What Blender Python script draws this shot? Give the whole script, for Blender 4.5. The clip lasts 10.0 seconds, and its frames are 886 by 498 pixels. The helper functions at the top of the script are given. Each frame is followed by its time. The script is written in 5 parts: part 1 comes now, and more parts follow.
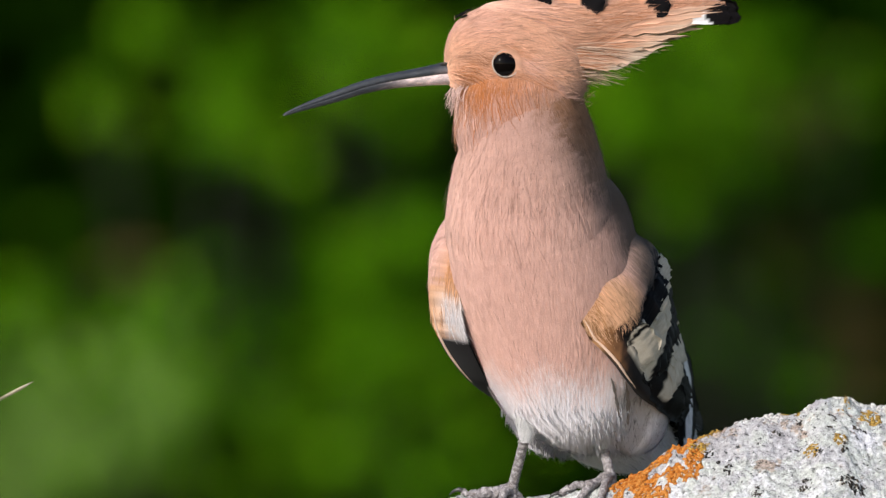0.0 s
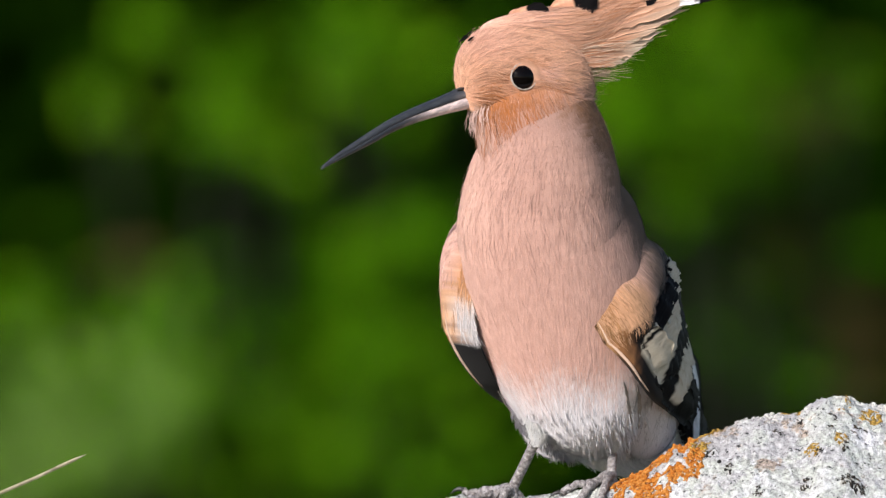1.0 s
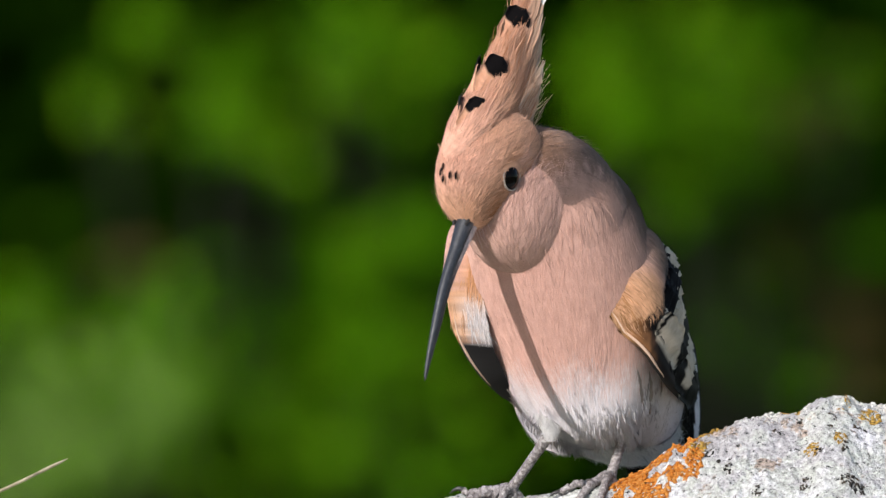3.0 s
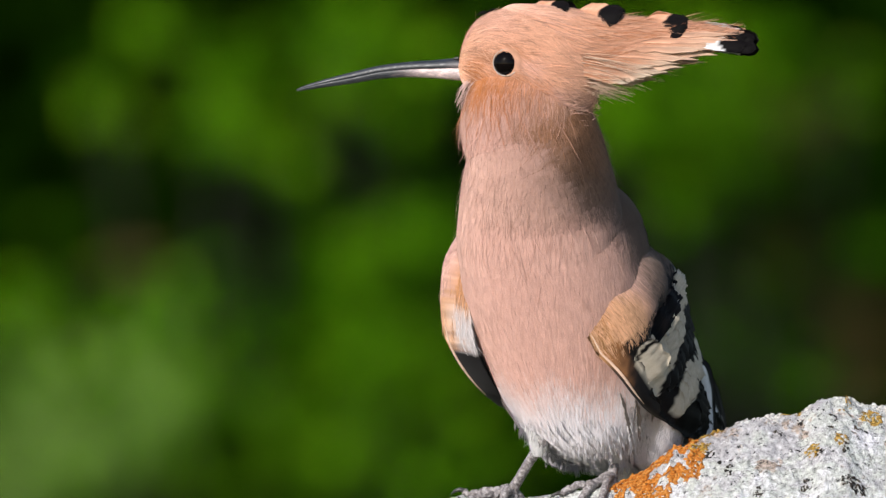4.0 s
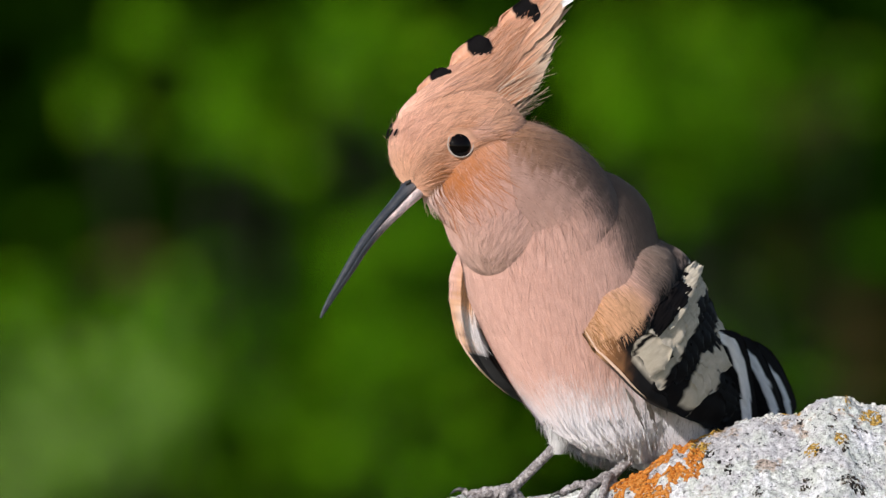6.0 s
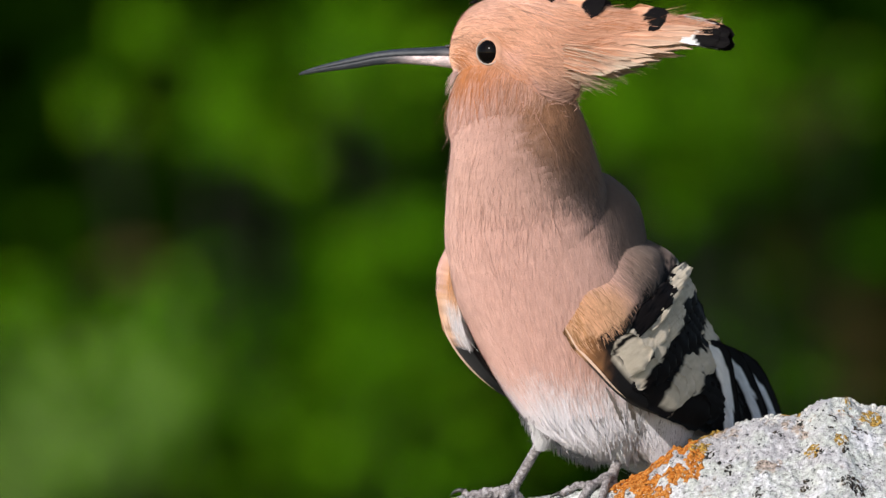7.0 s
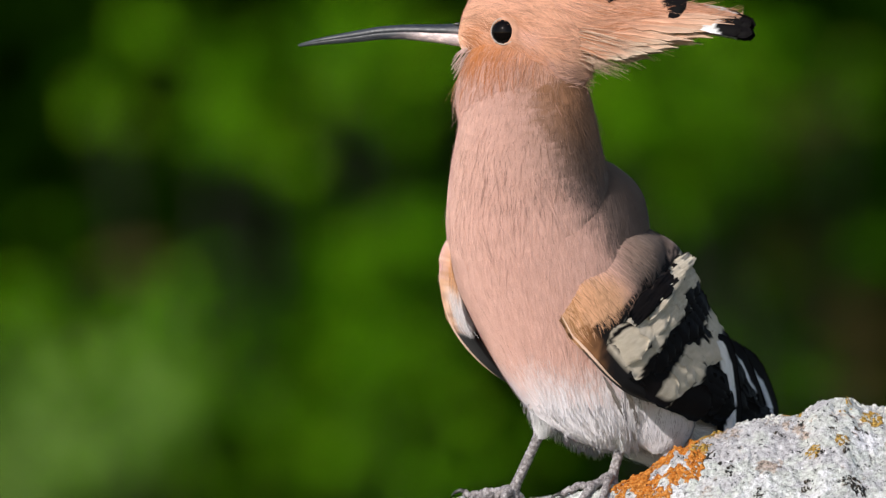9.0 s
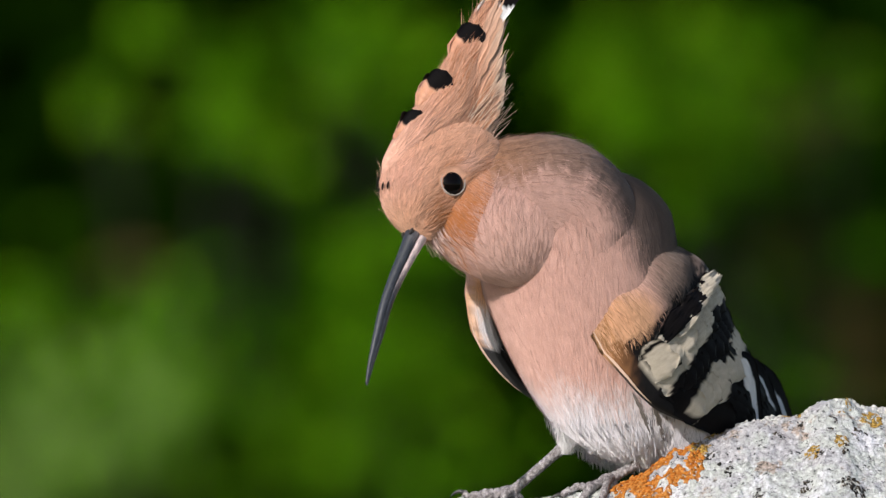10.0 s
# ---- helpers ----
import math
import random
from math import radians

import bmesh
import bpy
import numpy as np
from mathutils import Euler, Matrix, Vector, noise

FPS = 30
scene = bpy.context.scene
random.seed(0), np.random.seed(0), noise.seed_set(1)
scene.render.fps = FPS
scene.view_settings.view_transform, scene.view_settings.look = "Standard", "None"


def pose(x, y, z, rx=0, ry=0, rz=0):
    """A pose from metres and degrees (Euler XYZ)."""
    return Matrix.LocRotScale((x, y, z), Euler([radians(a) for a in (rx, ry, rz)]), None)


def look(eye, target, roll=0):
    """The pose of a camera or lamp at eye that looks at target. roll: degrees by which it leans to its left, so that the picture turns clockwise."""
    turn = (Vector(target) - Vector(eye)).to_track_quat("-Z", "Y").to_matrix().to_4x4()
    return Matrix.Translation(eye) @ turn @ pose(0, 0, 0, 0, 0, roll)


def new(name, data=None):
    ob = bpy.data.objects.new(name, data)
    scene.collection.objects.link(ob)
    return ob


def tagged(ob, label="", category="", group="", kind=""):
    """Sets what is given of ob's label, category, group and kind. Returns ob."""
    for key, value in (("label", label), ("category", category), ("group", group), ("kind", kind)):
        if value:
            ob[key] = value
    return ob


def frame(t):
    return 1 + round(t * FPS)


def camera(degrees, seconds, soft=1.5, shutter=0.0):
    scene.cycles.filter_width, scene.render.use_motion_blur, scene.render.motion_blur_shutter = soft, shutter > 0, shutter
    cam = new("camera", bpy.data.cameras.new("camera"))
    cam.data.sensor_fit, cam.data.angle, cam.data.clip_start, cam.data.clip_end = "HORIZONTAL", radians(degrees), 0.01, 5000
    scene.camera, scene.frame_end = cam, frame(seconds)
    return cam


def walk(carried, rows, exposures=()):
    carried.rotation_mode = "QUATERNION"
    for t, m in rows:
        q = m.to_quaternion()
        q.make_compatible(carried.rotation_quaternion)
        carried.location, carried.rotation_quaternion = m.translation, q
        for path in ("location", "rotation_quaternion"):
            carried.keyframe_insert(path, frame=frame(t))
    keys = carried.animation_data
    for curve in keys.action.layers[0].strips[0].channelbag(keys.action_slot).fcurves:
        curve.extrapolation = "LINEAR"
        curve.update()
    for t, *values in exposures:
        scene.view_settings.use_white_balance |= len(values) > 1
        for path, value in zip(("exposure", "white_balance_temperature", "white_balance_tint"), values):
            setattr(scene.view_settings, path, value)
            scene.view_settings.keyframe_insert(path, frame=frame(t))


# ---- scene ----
cam = camera(3.982, 10.0, soft=1.35)
cam.data.dof.use_dof = True
cam.data.dof.focus_distance = 3.975
cam.data.dof.aperture_fstop = 16.0


def aim(t, dx, dy):
    """A nearly still camera: small drifts of the tripod head, in model units at the bird."""
    return t, look((0.0, -4.0, 1.0), (dx * U, 0.0, 1.0 + dy * U))


U = 1 / 5640  # one unit of the bird's model, in metres
walk(cam, [aim(0.0, 0, 0), aim(0.5, -1.5, 0), aim(1.0, -1.5, -1.5), aim(2.0, -1.5, -1.5), aim(2.5, 0, -2.8), aim(4.0, -2, 0),
           aim(4.5, -1.5, -1.3), aim(5.0, -2.5, -0.5), aim(5.5, -1.5, -1.3), aim(7.0, -1.5, 1), aim(7.5, -3, 0), aim(8.0, -3, -1.3),
           aim(8.5, -3, 0), aim(9.0, -3, 1.6), aim(9.5, -1.5, 3), aim(10.0, -2, 3)],
     exposures=[(0.0, -0.02), (1.0, 0.08), (2.5, 0.06), (4.0, -0.02), (5.5, -0.04), (7.0, -0.08), (10.0, -0.10)])

# ---- light ----
SUN_EL, SUN_AZ = 29.0, 35.0  # degrees above the horizon; degrees to the left of the camera's back
sun_dir = Vector((-math.sin(radians(SUN_AZ)) * math.cos(radians(SUN_EL)), -math.cos(radians(SUN_AZ)) * math.cos(radians(SUN_EL)), math.sin(radians(SUN_EL))))
world = bpy.data.worlds.new("sky")
scene.world = world
world.use_nodes = True
wn = world.node_tree
sky = wn.nodes.new("ShaderNodeTexSky")
sky.sky_type = "NISHITA"
sky.sun_disc = False
sky.sun_elevation = radians(SUN_EL)
sky.sun_rotation = math.atan2(sun_dir.x, sun_dir.y)
wn.links.new(sky.outputs[0], wn.nodes["Background"].inputs[0])
wn.nodes["Background"].inputs[1].default_value = 0.15
sun = new("sun", bpy.data.lights.new("sun", "SUN"))
sun.data.energy = 5.0
sun.data.angle = radians(0.5)
sun.data.color = (1.0, 0.96, 0.915)
sun.matrix_world = look(sun_dir * 10, (0, 0, 0))


# ---- materials ----
def material(name, color=(0.5, 0.5, 0.5), rough=0.6, metal=0.0, spec=0.5):
    m = bpy.data.materials.new(name)
    m.use_nodes = True
    b = m.node_tree.nodes["Principled BSDF"]
    b.inputs["Base Color"].default_value = (*color, 1)
    b.inputs["Roughness"].default_value = rough
    b.inputs["Metallic"].default_value = metal
    b.inputs["Specular IOR Level"].default_value = spec
    return m, m.node_tree, b


def node(tree, kind, **inputs):
    n = tree.nodes.new(kind)
    for k, v in inputs.items():
        n.inputs[k.replace("_", " ")].default_value = v
    return n


def ramp(tree, source, stops):
    r = tree.nodes.new("ShaderNodeValToRGB")
    while len(r.color_ramp.elements) < len(stops):
        r.color_ramp.elements.new(0.5)
    for e, (p, c) in zip(r.color_ramp.elements, stops):
        e.position, e.color = p, (*c, 1)
    tree.links.new(source, r.inputs[0])
    return r.outputs[0]


def mixed(tree, fac, a, b, blend="MIX"):
    m = tree.nodes.new("ShaderNodeMix")
    m.data_type, m.blend_type = "RGBA", blend
    for sock, v in ((m.inputs[0], fac), (m.inputs[6], a), (m.inputs[7], b)):
        if isinstance(v, bpy.types.NodeSocket):
            tree.links.new(v, sock)
        elif isinstance(v, tuple):
            sock.default_value = (*v, 1)
        else:
            sock.default_value = v
    return m.outputs[2]


def noise_of(tree, scale, detail=4, rough=0.55, coord="Object", stretch=None):
    tc = tree.nodes.new("ShaderNodeTexCoord")
    n = node(tree, "ShaderNodeTexNoise", Scale=scale, Detail=detail, Roughness=rough)
    src = tc.outputs[coord]
    if stretch:
        mp = tree.nodes.new("ShaderNodeMapping")
        mp.inputs["Scale"].default_value = stretch
        tree.links.new(src, mp.inputs[0])
        src = mp.outputs[0]
    tree.links.new(src, n.inputs["Vector"])
    return n.outputs[0]


def bumped(tree, bsdf, height, strength, distance):
    b = node(tree, "ShaderNodeBump", Strength=strength, Distance=distance)
    tree.links.new(height, b.inputs["Height"])
    tree.links.new(b.outputs[0], bsdf.inputs["Normal"])


def plumage_material(name, rough, fine, sheen, spec):
    m, t, b = material(name, rough=rough, spec=spec)
    at = t.nodes.new("ShaderNodeAttribute")
    at.attribute_name = "tint"
    coarse = ramp(t, noise_of(t, 260, 3), [(0.3, (0.92, 0.91, 0.90)), (0.7, (1.0, 1.0, 1.0))])
    grain = ramp(t, noise_of(t, fine, 2), [(0.25, (0.86, 0.84, 0.83)), (0.75, (1.06, 1.06, 1.06))])
    c = mixed(t, 1.0, at.outputs["Color"], coarse, "MULTIPLY")
    t.links.new(mixed(t, 0.85, c, grain, "MULTIPLY"), b.inputs["Base Color"])
    b.inputs["Diffuse Roughness"].default_value = 1.0
    b.inputs["Sheen Weight"].default_value = sheen
    b.inputs["Sheen Roughness"].default_value = 0.5
    bumped(t, b, noise_of(t, fine, 2), 0.12, 0.0002)
    return m


DOWN = plumage_material("body plumage", 0.85, 2600, 0.04, 0.12)
VANE = plumage_material("flight feather vane", 0.6, 4000, 0.0, 0.035)


def horn_material():
    m, t, b = material("dark bill horn", rough=0.45, spec=0.5)
    at = t.nodes.new("ShaderNodeAttribute")
    at.attribute_name = "tint"
    worn = ramp(t, noise_of(t, 900, 5, 0.7, stretch=(0.35, 1, 1)), [(0.45, (1, 1, 1)), (0.72, (2.3, 2.2, 2.1))])
    t.links.new(mixed(t, 1.0, at.outputs["Color"], worn, "MULTIPLY"), b.inputs["Base Color"])
    r = ramp(t, noise_of(t, 700, 4), [(0.3, (0.38, 0.38, 0.38)), (0.7, (0.6, 0.6, 0.6))])
    t.links.new(r, b.inputs["Roughness"])
    bumped(t, b, noise_of(t, 1500, 4, stretch=(0.3, 1, 1)), 0.25, 0.0002)
    return m


HORN = horn_material()


def leg_material():
    m, t, b = material("grey scaly leg skin", rough=0.65)
    c = ramp(t, noise_of(t, 900, 5, 0.65), [(0.30, (0.05, 0.043, 0.043)), (0.48, (0.20, 0.175, 0.175)), (0.70, (0.48, 0.45, 0.45))])
    t.links.new(c, b.inputs["Base Color"])
    bumped(t, b, noise_of(t, 1100, 4), 1.0, 0.0006)
    return m


LEG = leg_material()
EYE, _, eb = material("black wet eye", (0.003, 0.002, 0.002), 0.06, spec=0.10)
eb.inputs["Coat Weight"].default_value = 0.0
RIM, _, _ = material("pale eye ring skin", (0.42, 0.35, 0.31), 0.6)
MOUTH, _, _ = material("pink mouth skin", (0.45, 0.13, 0.13), 0.45)
CLAW, _, _ = material("dark claw", (0.03, 0.027, 0.026), 0.4)


def rock_material():
    m, t, b = material("grey lichen-covered rock", rough=0.95, spec=0.12)
    big = noise_of(t, 45, 6, 0.6)
    fine = noise_of(t, 700, 8, 0.72)
    base = ramp(t, big, [(0.36, (0.39, 0.37, 0.385)), (0.45, (0.53, 0.515, 0.535)), (0.53, (0.55, 0.565, 0.53)), (0.62, (0.70, 0.685, 0.715))])
    grain = ramp(t, fine, [(0.40, (0.22, 0.21, 0.21)), (0.46, (0.84, 0.84, 0.84)), (0.54, (1.06, 1.06, 1.06)), (0.60, (1.5, 1.5, 1.5))])
    c = mixed(t, 0.55, base, grain, "MULTIPLY")
    pink = ramp(t, noise_of(t, 85, 5, 0.65), [(0.575, (0, 0, 0)), (0.62, (1, 1, 1))])
    c = mixed(t, pink, c, mixed(t, 1.0, (0.42, 0.34, 0.29), grain, "MULTIPLY"))
    pits = ramp(t, noise_of(t, 420, 6, 0.75), [(0.385, (1, 1, 1)), (0.402, (0, 0, 0))])
    c = mixed(t, pits, c, (0.03, 0.03, 0.032))
    white = ramp(t, noise_of(t, 300, 6, 0.75), [(0.605, (0, 0, 0)), (0.64, (1, 1, 1))])
    c = mixed(t, white, c, (0.80, 0.79, 0.82))
    t.links.new(c, b.inputs["Base Color"])
    bumped(t, b, fine, 1.0, 0.0014)
    return m


ROCK = rock_material()


def lichen_material(name, dark, mid, light):
    m, t, b = material(name, rough=0.9, spec=0.15)
    gi = t.nodes.new("ShaderNodeNewGeometry")
    c = ramp(t, gi.outputs["Random Per Island"], [(0.0, dark), (0.5, mid), (1.0, light)])
    g = ramp(t, noise_of(t, 1200, 5, 0.7), [(0.3, (0.55, 0.5, 0.5)), (0.7, (1.15, 1.15, 1.15))])
    t.links.new(mixed(t, 0.9, c, g, "MULTIPLY"), b.inputs["Base Color"])
    bumped(t, b, noise_of(t, 1600, 4), 0.6, 0.0005)
    return m


DARK = lichen_material("blackish lichen", (0.012, 0.012, 0.012), (0.03, 0.028, 0.026), (0.10, 0.075, 0.05))
ORANGE = lichen_material("orange lichen", (0.36, 0.105, 0.012), (0.50, 0.18, 0.028), (0.60, 0.29, 0.08))
OCHRE = lichen_material("ochre lichen", (0.23, 0.14, 0.04), (0.40, 0.25, 0.05), (0.55, 0.36, 0.10))
PALE = lichen_material("pale grey lichen", (0.50, 0.50, 0.47), (0.62, 0.62, 0.59), (0.75, 0.75, 0.73))


def leaf_material(name, stops):
    m, t, b = material(name, rough=0.7, spec=0.0)
    gi = t.nodes.new("ShaderNodeNewGeometry")
    c = ramp(t, gi.outputs["Random Per Island"], stops)
    g = ramp(t, noise_of(t, 30, 3), [(0.3, (0.7, 0.7, 0.7)), (0.7, (1.15, 1.15, 1.1))])
    c = mixed(t, 1.0, c, g, "MULTIPLY")
    t.links.new(c, b.inputs["Base Color"])
    return m


LEAF = leaf_material("fresh green leaf", [(0.0, (0.014, 0.055, 0.001)), (0.5, (0.05, 0.155, 0.002)), (1.0, (0.135, 0.28, 0.008))])
PALE_LEAF = leaf_material("pale young leaf", [(0.0, (0.05, 0.11, 0.012)), (0.5, (0.11, 0.21, 0.03)), (1.0, (0.20, 0.30, 0.085))])
# near-black leaf colour holds the shade of the thicket's depth
SHADE_LEAF = leaf_material("evergreen leaf darkened as shade", [(0.0, (0.0015, 0.005, 0.0003)), (0.6, (0.0045, 0.015, 0.0005)), (1.0, (0.011, 0.034, 0.001))])
DRY_LEAF = leaf_material("withered leaf", [(0.0, (0.04, 0.03, 0.012)), (0.6, (0.08, 0.055, 0.022)), (1.0, (0.09, 0.09, 0.025))])
BARK, bt_, bb_ = material("brown bark", rough=0.9)
bt_.links.new(ramp(bt_, noise_of(bt_, 60, 5), [(0.3, (0.006, 0.006, 0.004)), (0.7, (0.018, 0.016, 0.011))]), bb_.inputs["Base Color"])
STRAW, st_, sb_ = material("dry straw", rough=0.7)
st_.links.new(ramp(st_, noise_of(st_, 300, 3), [(0.3, (0.20, 0.17, 0.10)), (0.7, (0.42, 0.37, 0.26))]), sb_.inputs["Base Color"])
TURF, tt_, tb_ = material("short grass turf", rough=0.95)
tt_.links.new(ramp(tt_, noise_of(tt_, 3, 8, 0.7), [(0.3, (0.05, 0.06, 0.02)), (0.5, (0.07, 0.10, 0.025)), (0.7, (0.16, 0.14, 0.07))]), tb_.inputs["Base Color"])
bumped(tt_, tb_, noise_of(tt_, 40, 6), 0.8, 0.05)


# ---- mesh tools ----
def mesh(name, verts, faces, mat, smooth=True, tint=None, normals=None):
    me = bpy.data.meshes.new(name)
    me.from_pydata([tuple(v) for v in verts], [], [tuple(f) for f in faces])
    me.materials.append(mat)
    if tint is not None:
        a = me.color_attributes.new("tint", "FLOAT_COLOR", "POINT")
        full = np.ones((len(verts), 4), np.float32)
        full[:, :3] = np.clip(tint, 0, 1)
        a.data.foreach_set("color", full.ravel())
    if smooth:
        me.polygons.foreach_set("use_smooth", [True] * len(me.polygons))
    if normals is not None:
        me.normals_split_custom_set_from_vertices([tuple(n) for n in normals])
    me.update()
    return me


def part(name, me, parent, label=""):
    ob = new(name, me)
    ob.parent = parent
    return tagged(ob, label)


def smooth_path(points, n):
    """Catmull-Rom through rows of numbers, n rows out."""
    p = np.asarray(points, float)
    p = np.vstack([2 * p[0] - p[1], p, 2 * p[-1] - p[-2]])
    out = []
    for s in np.linspace(0, len(p) - 3 - 1e-6, n):
        i = int(s)
        f = s - i
        a, b, c, d = p[i:i + 4]
        out.append(0.5 * (2 * b + (c - a) * f + (2 * a - 5 * b + 4 * c - d) * f * f + (3 * b - a - 3 * c + d) * f ** 3))
    return np.array(out)


def ring_surface(centers, side, front, hw, hf, nseg=48, power=1.0):
    """Closed rings: centre + cos * front * hf + sin * side * hw; (rings, nseg, 3)."""
    a = np.linspace(0, 2 * np.pi, nseg, endpoint=False)
    ca, sa = np.cos(a), np.sin(a)
    return centers[:, None] + ca[None, :, None] * (front * hf[:, None])[:, None] + sa[None, :, None] * (side * hw[:, None])[:, None]


def grid_normals(g, wrap=True):
    du = np.gradient(g, axis=0)
    dv = (np.roll(g, -1, 1) - np.roll(g, 1, 1)) if wrap else np.gradient(g, axis=1)
    n = np.cross(dv, du)
    n /= np.linalg.norm(n, axis=2, keepdims=True) + 1e-12
    mid = g.mean(axis=(0, 1))
    if ((g - mid) * n).sum() < 0:
        n = -n
    return n, du


def grid_faces(rows, cols, wrap=True, start=0):
    f = []
    for i in range(rows - 1):
        for j in range(cols if wrap else cols - 1):
            k = (j + 1) % cols
            f.append((start + i * cols + j, start + i * cols + k, start + (i + 1) * cols + k, start + (i + 1) * cols + j))
    return f


def blades(rng, g, n, count, length, width, lift, colour, wrap=True, sign=1.0, stray=0.15, avoid=None, streak=0.05):
    """Fine barbs that lie along a surface grid in the direction of its rows."""
    rows, cols = g.shape[:2]
    du = np.gradient(g, axis=0) * sign
    area = np.linalg.norm(np.cross(np.gradient(g, axis=0), (np.roll(g, -1, 1) - g) if wrap else np.gradient(g, axis=1)), axis=2)
    pick = rng.choice(rows * cols, count, p=(area / area.sum()).ravel())
    i, j = pick // cols, pick % cols
    fi, fj = np.clip(i + rng.uniform(-0.5, 0.5, count), 0, rows - 1.001), j + rng.uniform(-0.5, 0.5, count)
    if not wrap:
        fj = np.clip(fj, 0, cols - 1.001)
    i0, j0 = fi.astype(int), np.floor(fj).astype(int)
    a, b = (fi - i0)[:, None], (fj - j0)[:, None]
    j1 = (j0 + 1) % cols
    j0 = j0 % cols

    def lerp(m):
        return (m[i0, j0] * (1 - a) + m[i0 + 1, j0] * a) * (1 - b) + (m[i0, j1] * (1 - a) + m[i0 + 1, j1] * a) * b

    p, nn, d = lerp(g), lerp(n), lerp(du)
    step = np.linalg.norm(d, axis=1)
    if avoid is not None:
        ok = ~avoid(p)
        p, nn, d, fi, fj, step, count = p[ok], nn[ok], d[ok], fi[ok], fj[ok], step[ok], int(ok.sum())
    ln = length * rng.uniform(0.6, 1.4, count)
    wd = width * rng.uniform(0.6, 1.4, (count, 1))
    lf = lift * rng.uniform(0.2, 1.8, (count, 1))
    d /= np.linalg.norm(d, axis=1, keepdims=True) + 1e-12
    nn /= np.linalg.norm(nn, axis=1, keepdims=True) + 1e-12
    s = np.cross(nn, d)
    lean = rng.normal(0, stray, (count, 1))
    where = []
    for share in (0.0, 0.6, 1.0):  # the barb follows the surface
        q = np.clip(fi + sign * share * ln / (step + 1e-9), 0, rows - 1.001)
        i0, j0 = q.astype(int), np.floor(fj).astype(int)
        a, b = (q - i0)[:, None], (fj - j0)[:, None]
        j1 = (j0 + 1) % cols if wrap else np.minimum(j0 + 1, cols - 1)
        j0 = j0 % cols
        where.append(lerp(g) + lean * s * (share * ln)[:, None] + nn * (0.3 + lf * share ** 1.5))
    col = colour(p, fi / (rows - 1), rng)
    col = col * np.where(rng.uniform(size=(count, 1)) < streak, 0.66, 1.0)
    v = np.stack([where[0] - s * wd * 0.5, where[0] + s * wd * 0.5, where[1] + s * wd * 0.4, where[1] - s * wd * 0.4, where[2]], 1)
    tilt = nn + s * rng.normal(0, 0.10 + 0.6 * streak, (count, 1)) + d * rng.normal(0.0, 0.05, (count, 1))
    tilt /= np.linalg.norm(tilt, axis=1, keepdims=True)
    k = np.arange(count)[:, None] * 5
    faces = [tuple(r) for r in (k + np.array([3, 2, 1, 0]))] + [tuple(r) for r in (k + np.array([4, 2, 3]))]
    return v.reshape(-1, 3), faces, np.repeat(tilt, 5, 0), np.repeat(col, 5, 0)


def plumed(name, rng, g, colour, count, length, width, lift, wrap=True, sign=1.0, stray=0.15, mat=None, avoid=None, extra=(), fluff=0.0, level=None, streak=0.05):
    """A surface grid with its coat of barbs, in one mesh."""
    n, _ = grid_normals(g, wrap)
    rows, cols = g.shape[:2]
    if level is not None:  # plumage that runs on over a joint shades as one
        k = np.broadcast_to(level(g), n.shape[:2])
        n = n.copy()
        n[..., 2] *= 1 - k
        n /= np.linalg.norm(n, axis=2, keepdims=True) + 1e-9
    if fluff:  # hanging down shades softly, turned outward
        n = n.copy()
        n[..., 2] = np.where(n[..., 2] < 0, n[..., 2] * (1 - fluff), n[..., 2])
        n /= np.linalg.norm(n, axis=2, keepdims=True)
    v0, n0 = g.reshape(-1, 3), n.reshape(-1, 3)
    c0 = colour(v0, np.repeat(np.arange(rows) / (rows - 1), cols), rng) * 0.97
    f0 = grid_faces(rows, cols, wrap)
    a, b, c, d = (v0[q] for q in f0[len(f0) // 2])
    if np.dot(np.cross(b - a, d - a), n0[f0[len(f0) // 2][0]]) < 0:
        f0 = [q[::-1] for q in f0]
    v1, f1, n1, c1 = blades(rng, g, n, count, length, width, lift, colour, wrap, sign, stray, avoid, streak)
    for more in extra:  # longer, looser barbs on some stretches
        v2, f2, n2, c2 = blades(rng, g, n, *more[:4], colour, wrap, sign, stray * 1.6, more[4], streak)
        f1 = f1 + [tuple(int(x) + len(v1) for x in q) for q in f2]
        v1, n1, c1 = np.vstack([v1, v2]), np.vstack([n1, n2]), np.vstack([c1, c2])
    m = len(v0)
    return mesh(name, np.vstack([v0, v1]) * U, f0 + [tuple(int(x) + m for x in f) for f in f1], mat or DOWN, True,
                np.vstack([c0, c1]), np.vstack([n0, n1]))


def tube(points, radii, seg=10, cap=True):
    """Rings along a path; verts and faces."""
    p = np.asarray(points, float)
    r = np.asarray(radii, float)
    tang = np.gradient(p, axis=0)
    tang /= np.linalg.norm(tang, axis=1, keepdims=True) + 1e-12
    ref = np.array([0.13, 0.97, 0.2])
    verts, faces = [], []
    for c, t, q in zip(p, tang, r):
        a = np.cross(t, ref)
        a /= np.linalg.norm(a) + 1e-12
        b = np.cross(t, a)
        for k in range(seg):
            w = 2 * np.pi * k / seg
            verts.append(c + (a * np.cos(w) + b * np.sin(w)) * q)
    faces = grid_faces(len(p), seg)
    if cap:
        faces += [tuple(range(seg)), tuple(range(len(verts) - seg, len(verts)))]
    return verts, faces


def joined(pieces):
    v, f = [], []
    for pv, pf in pieces:
        m = len(v)
        v += list(pv)
        f += [tuple(int(x) + m for x in q) for q in pf]
    return v, f


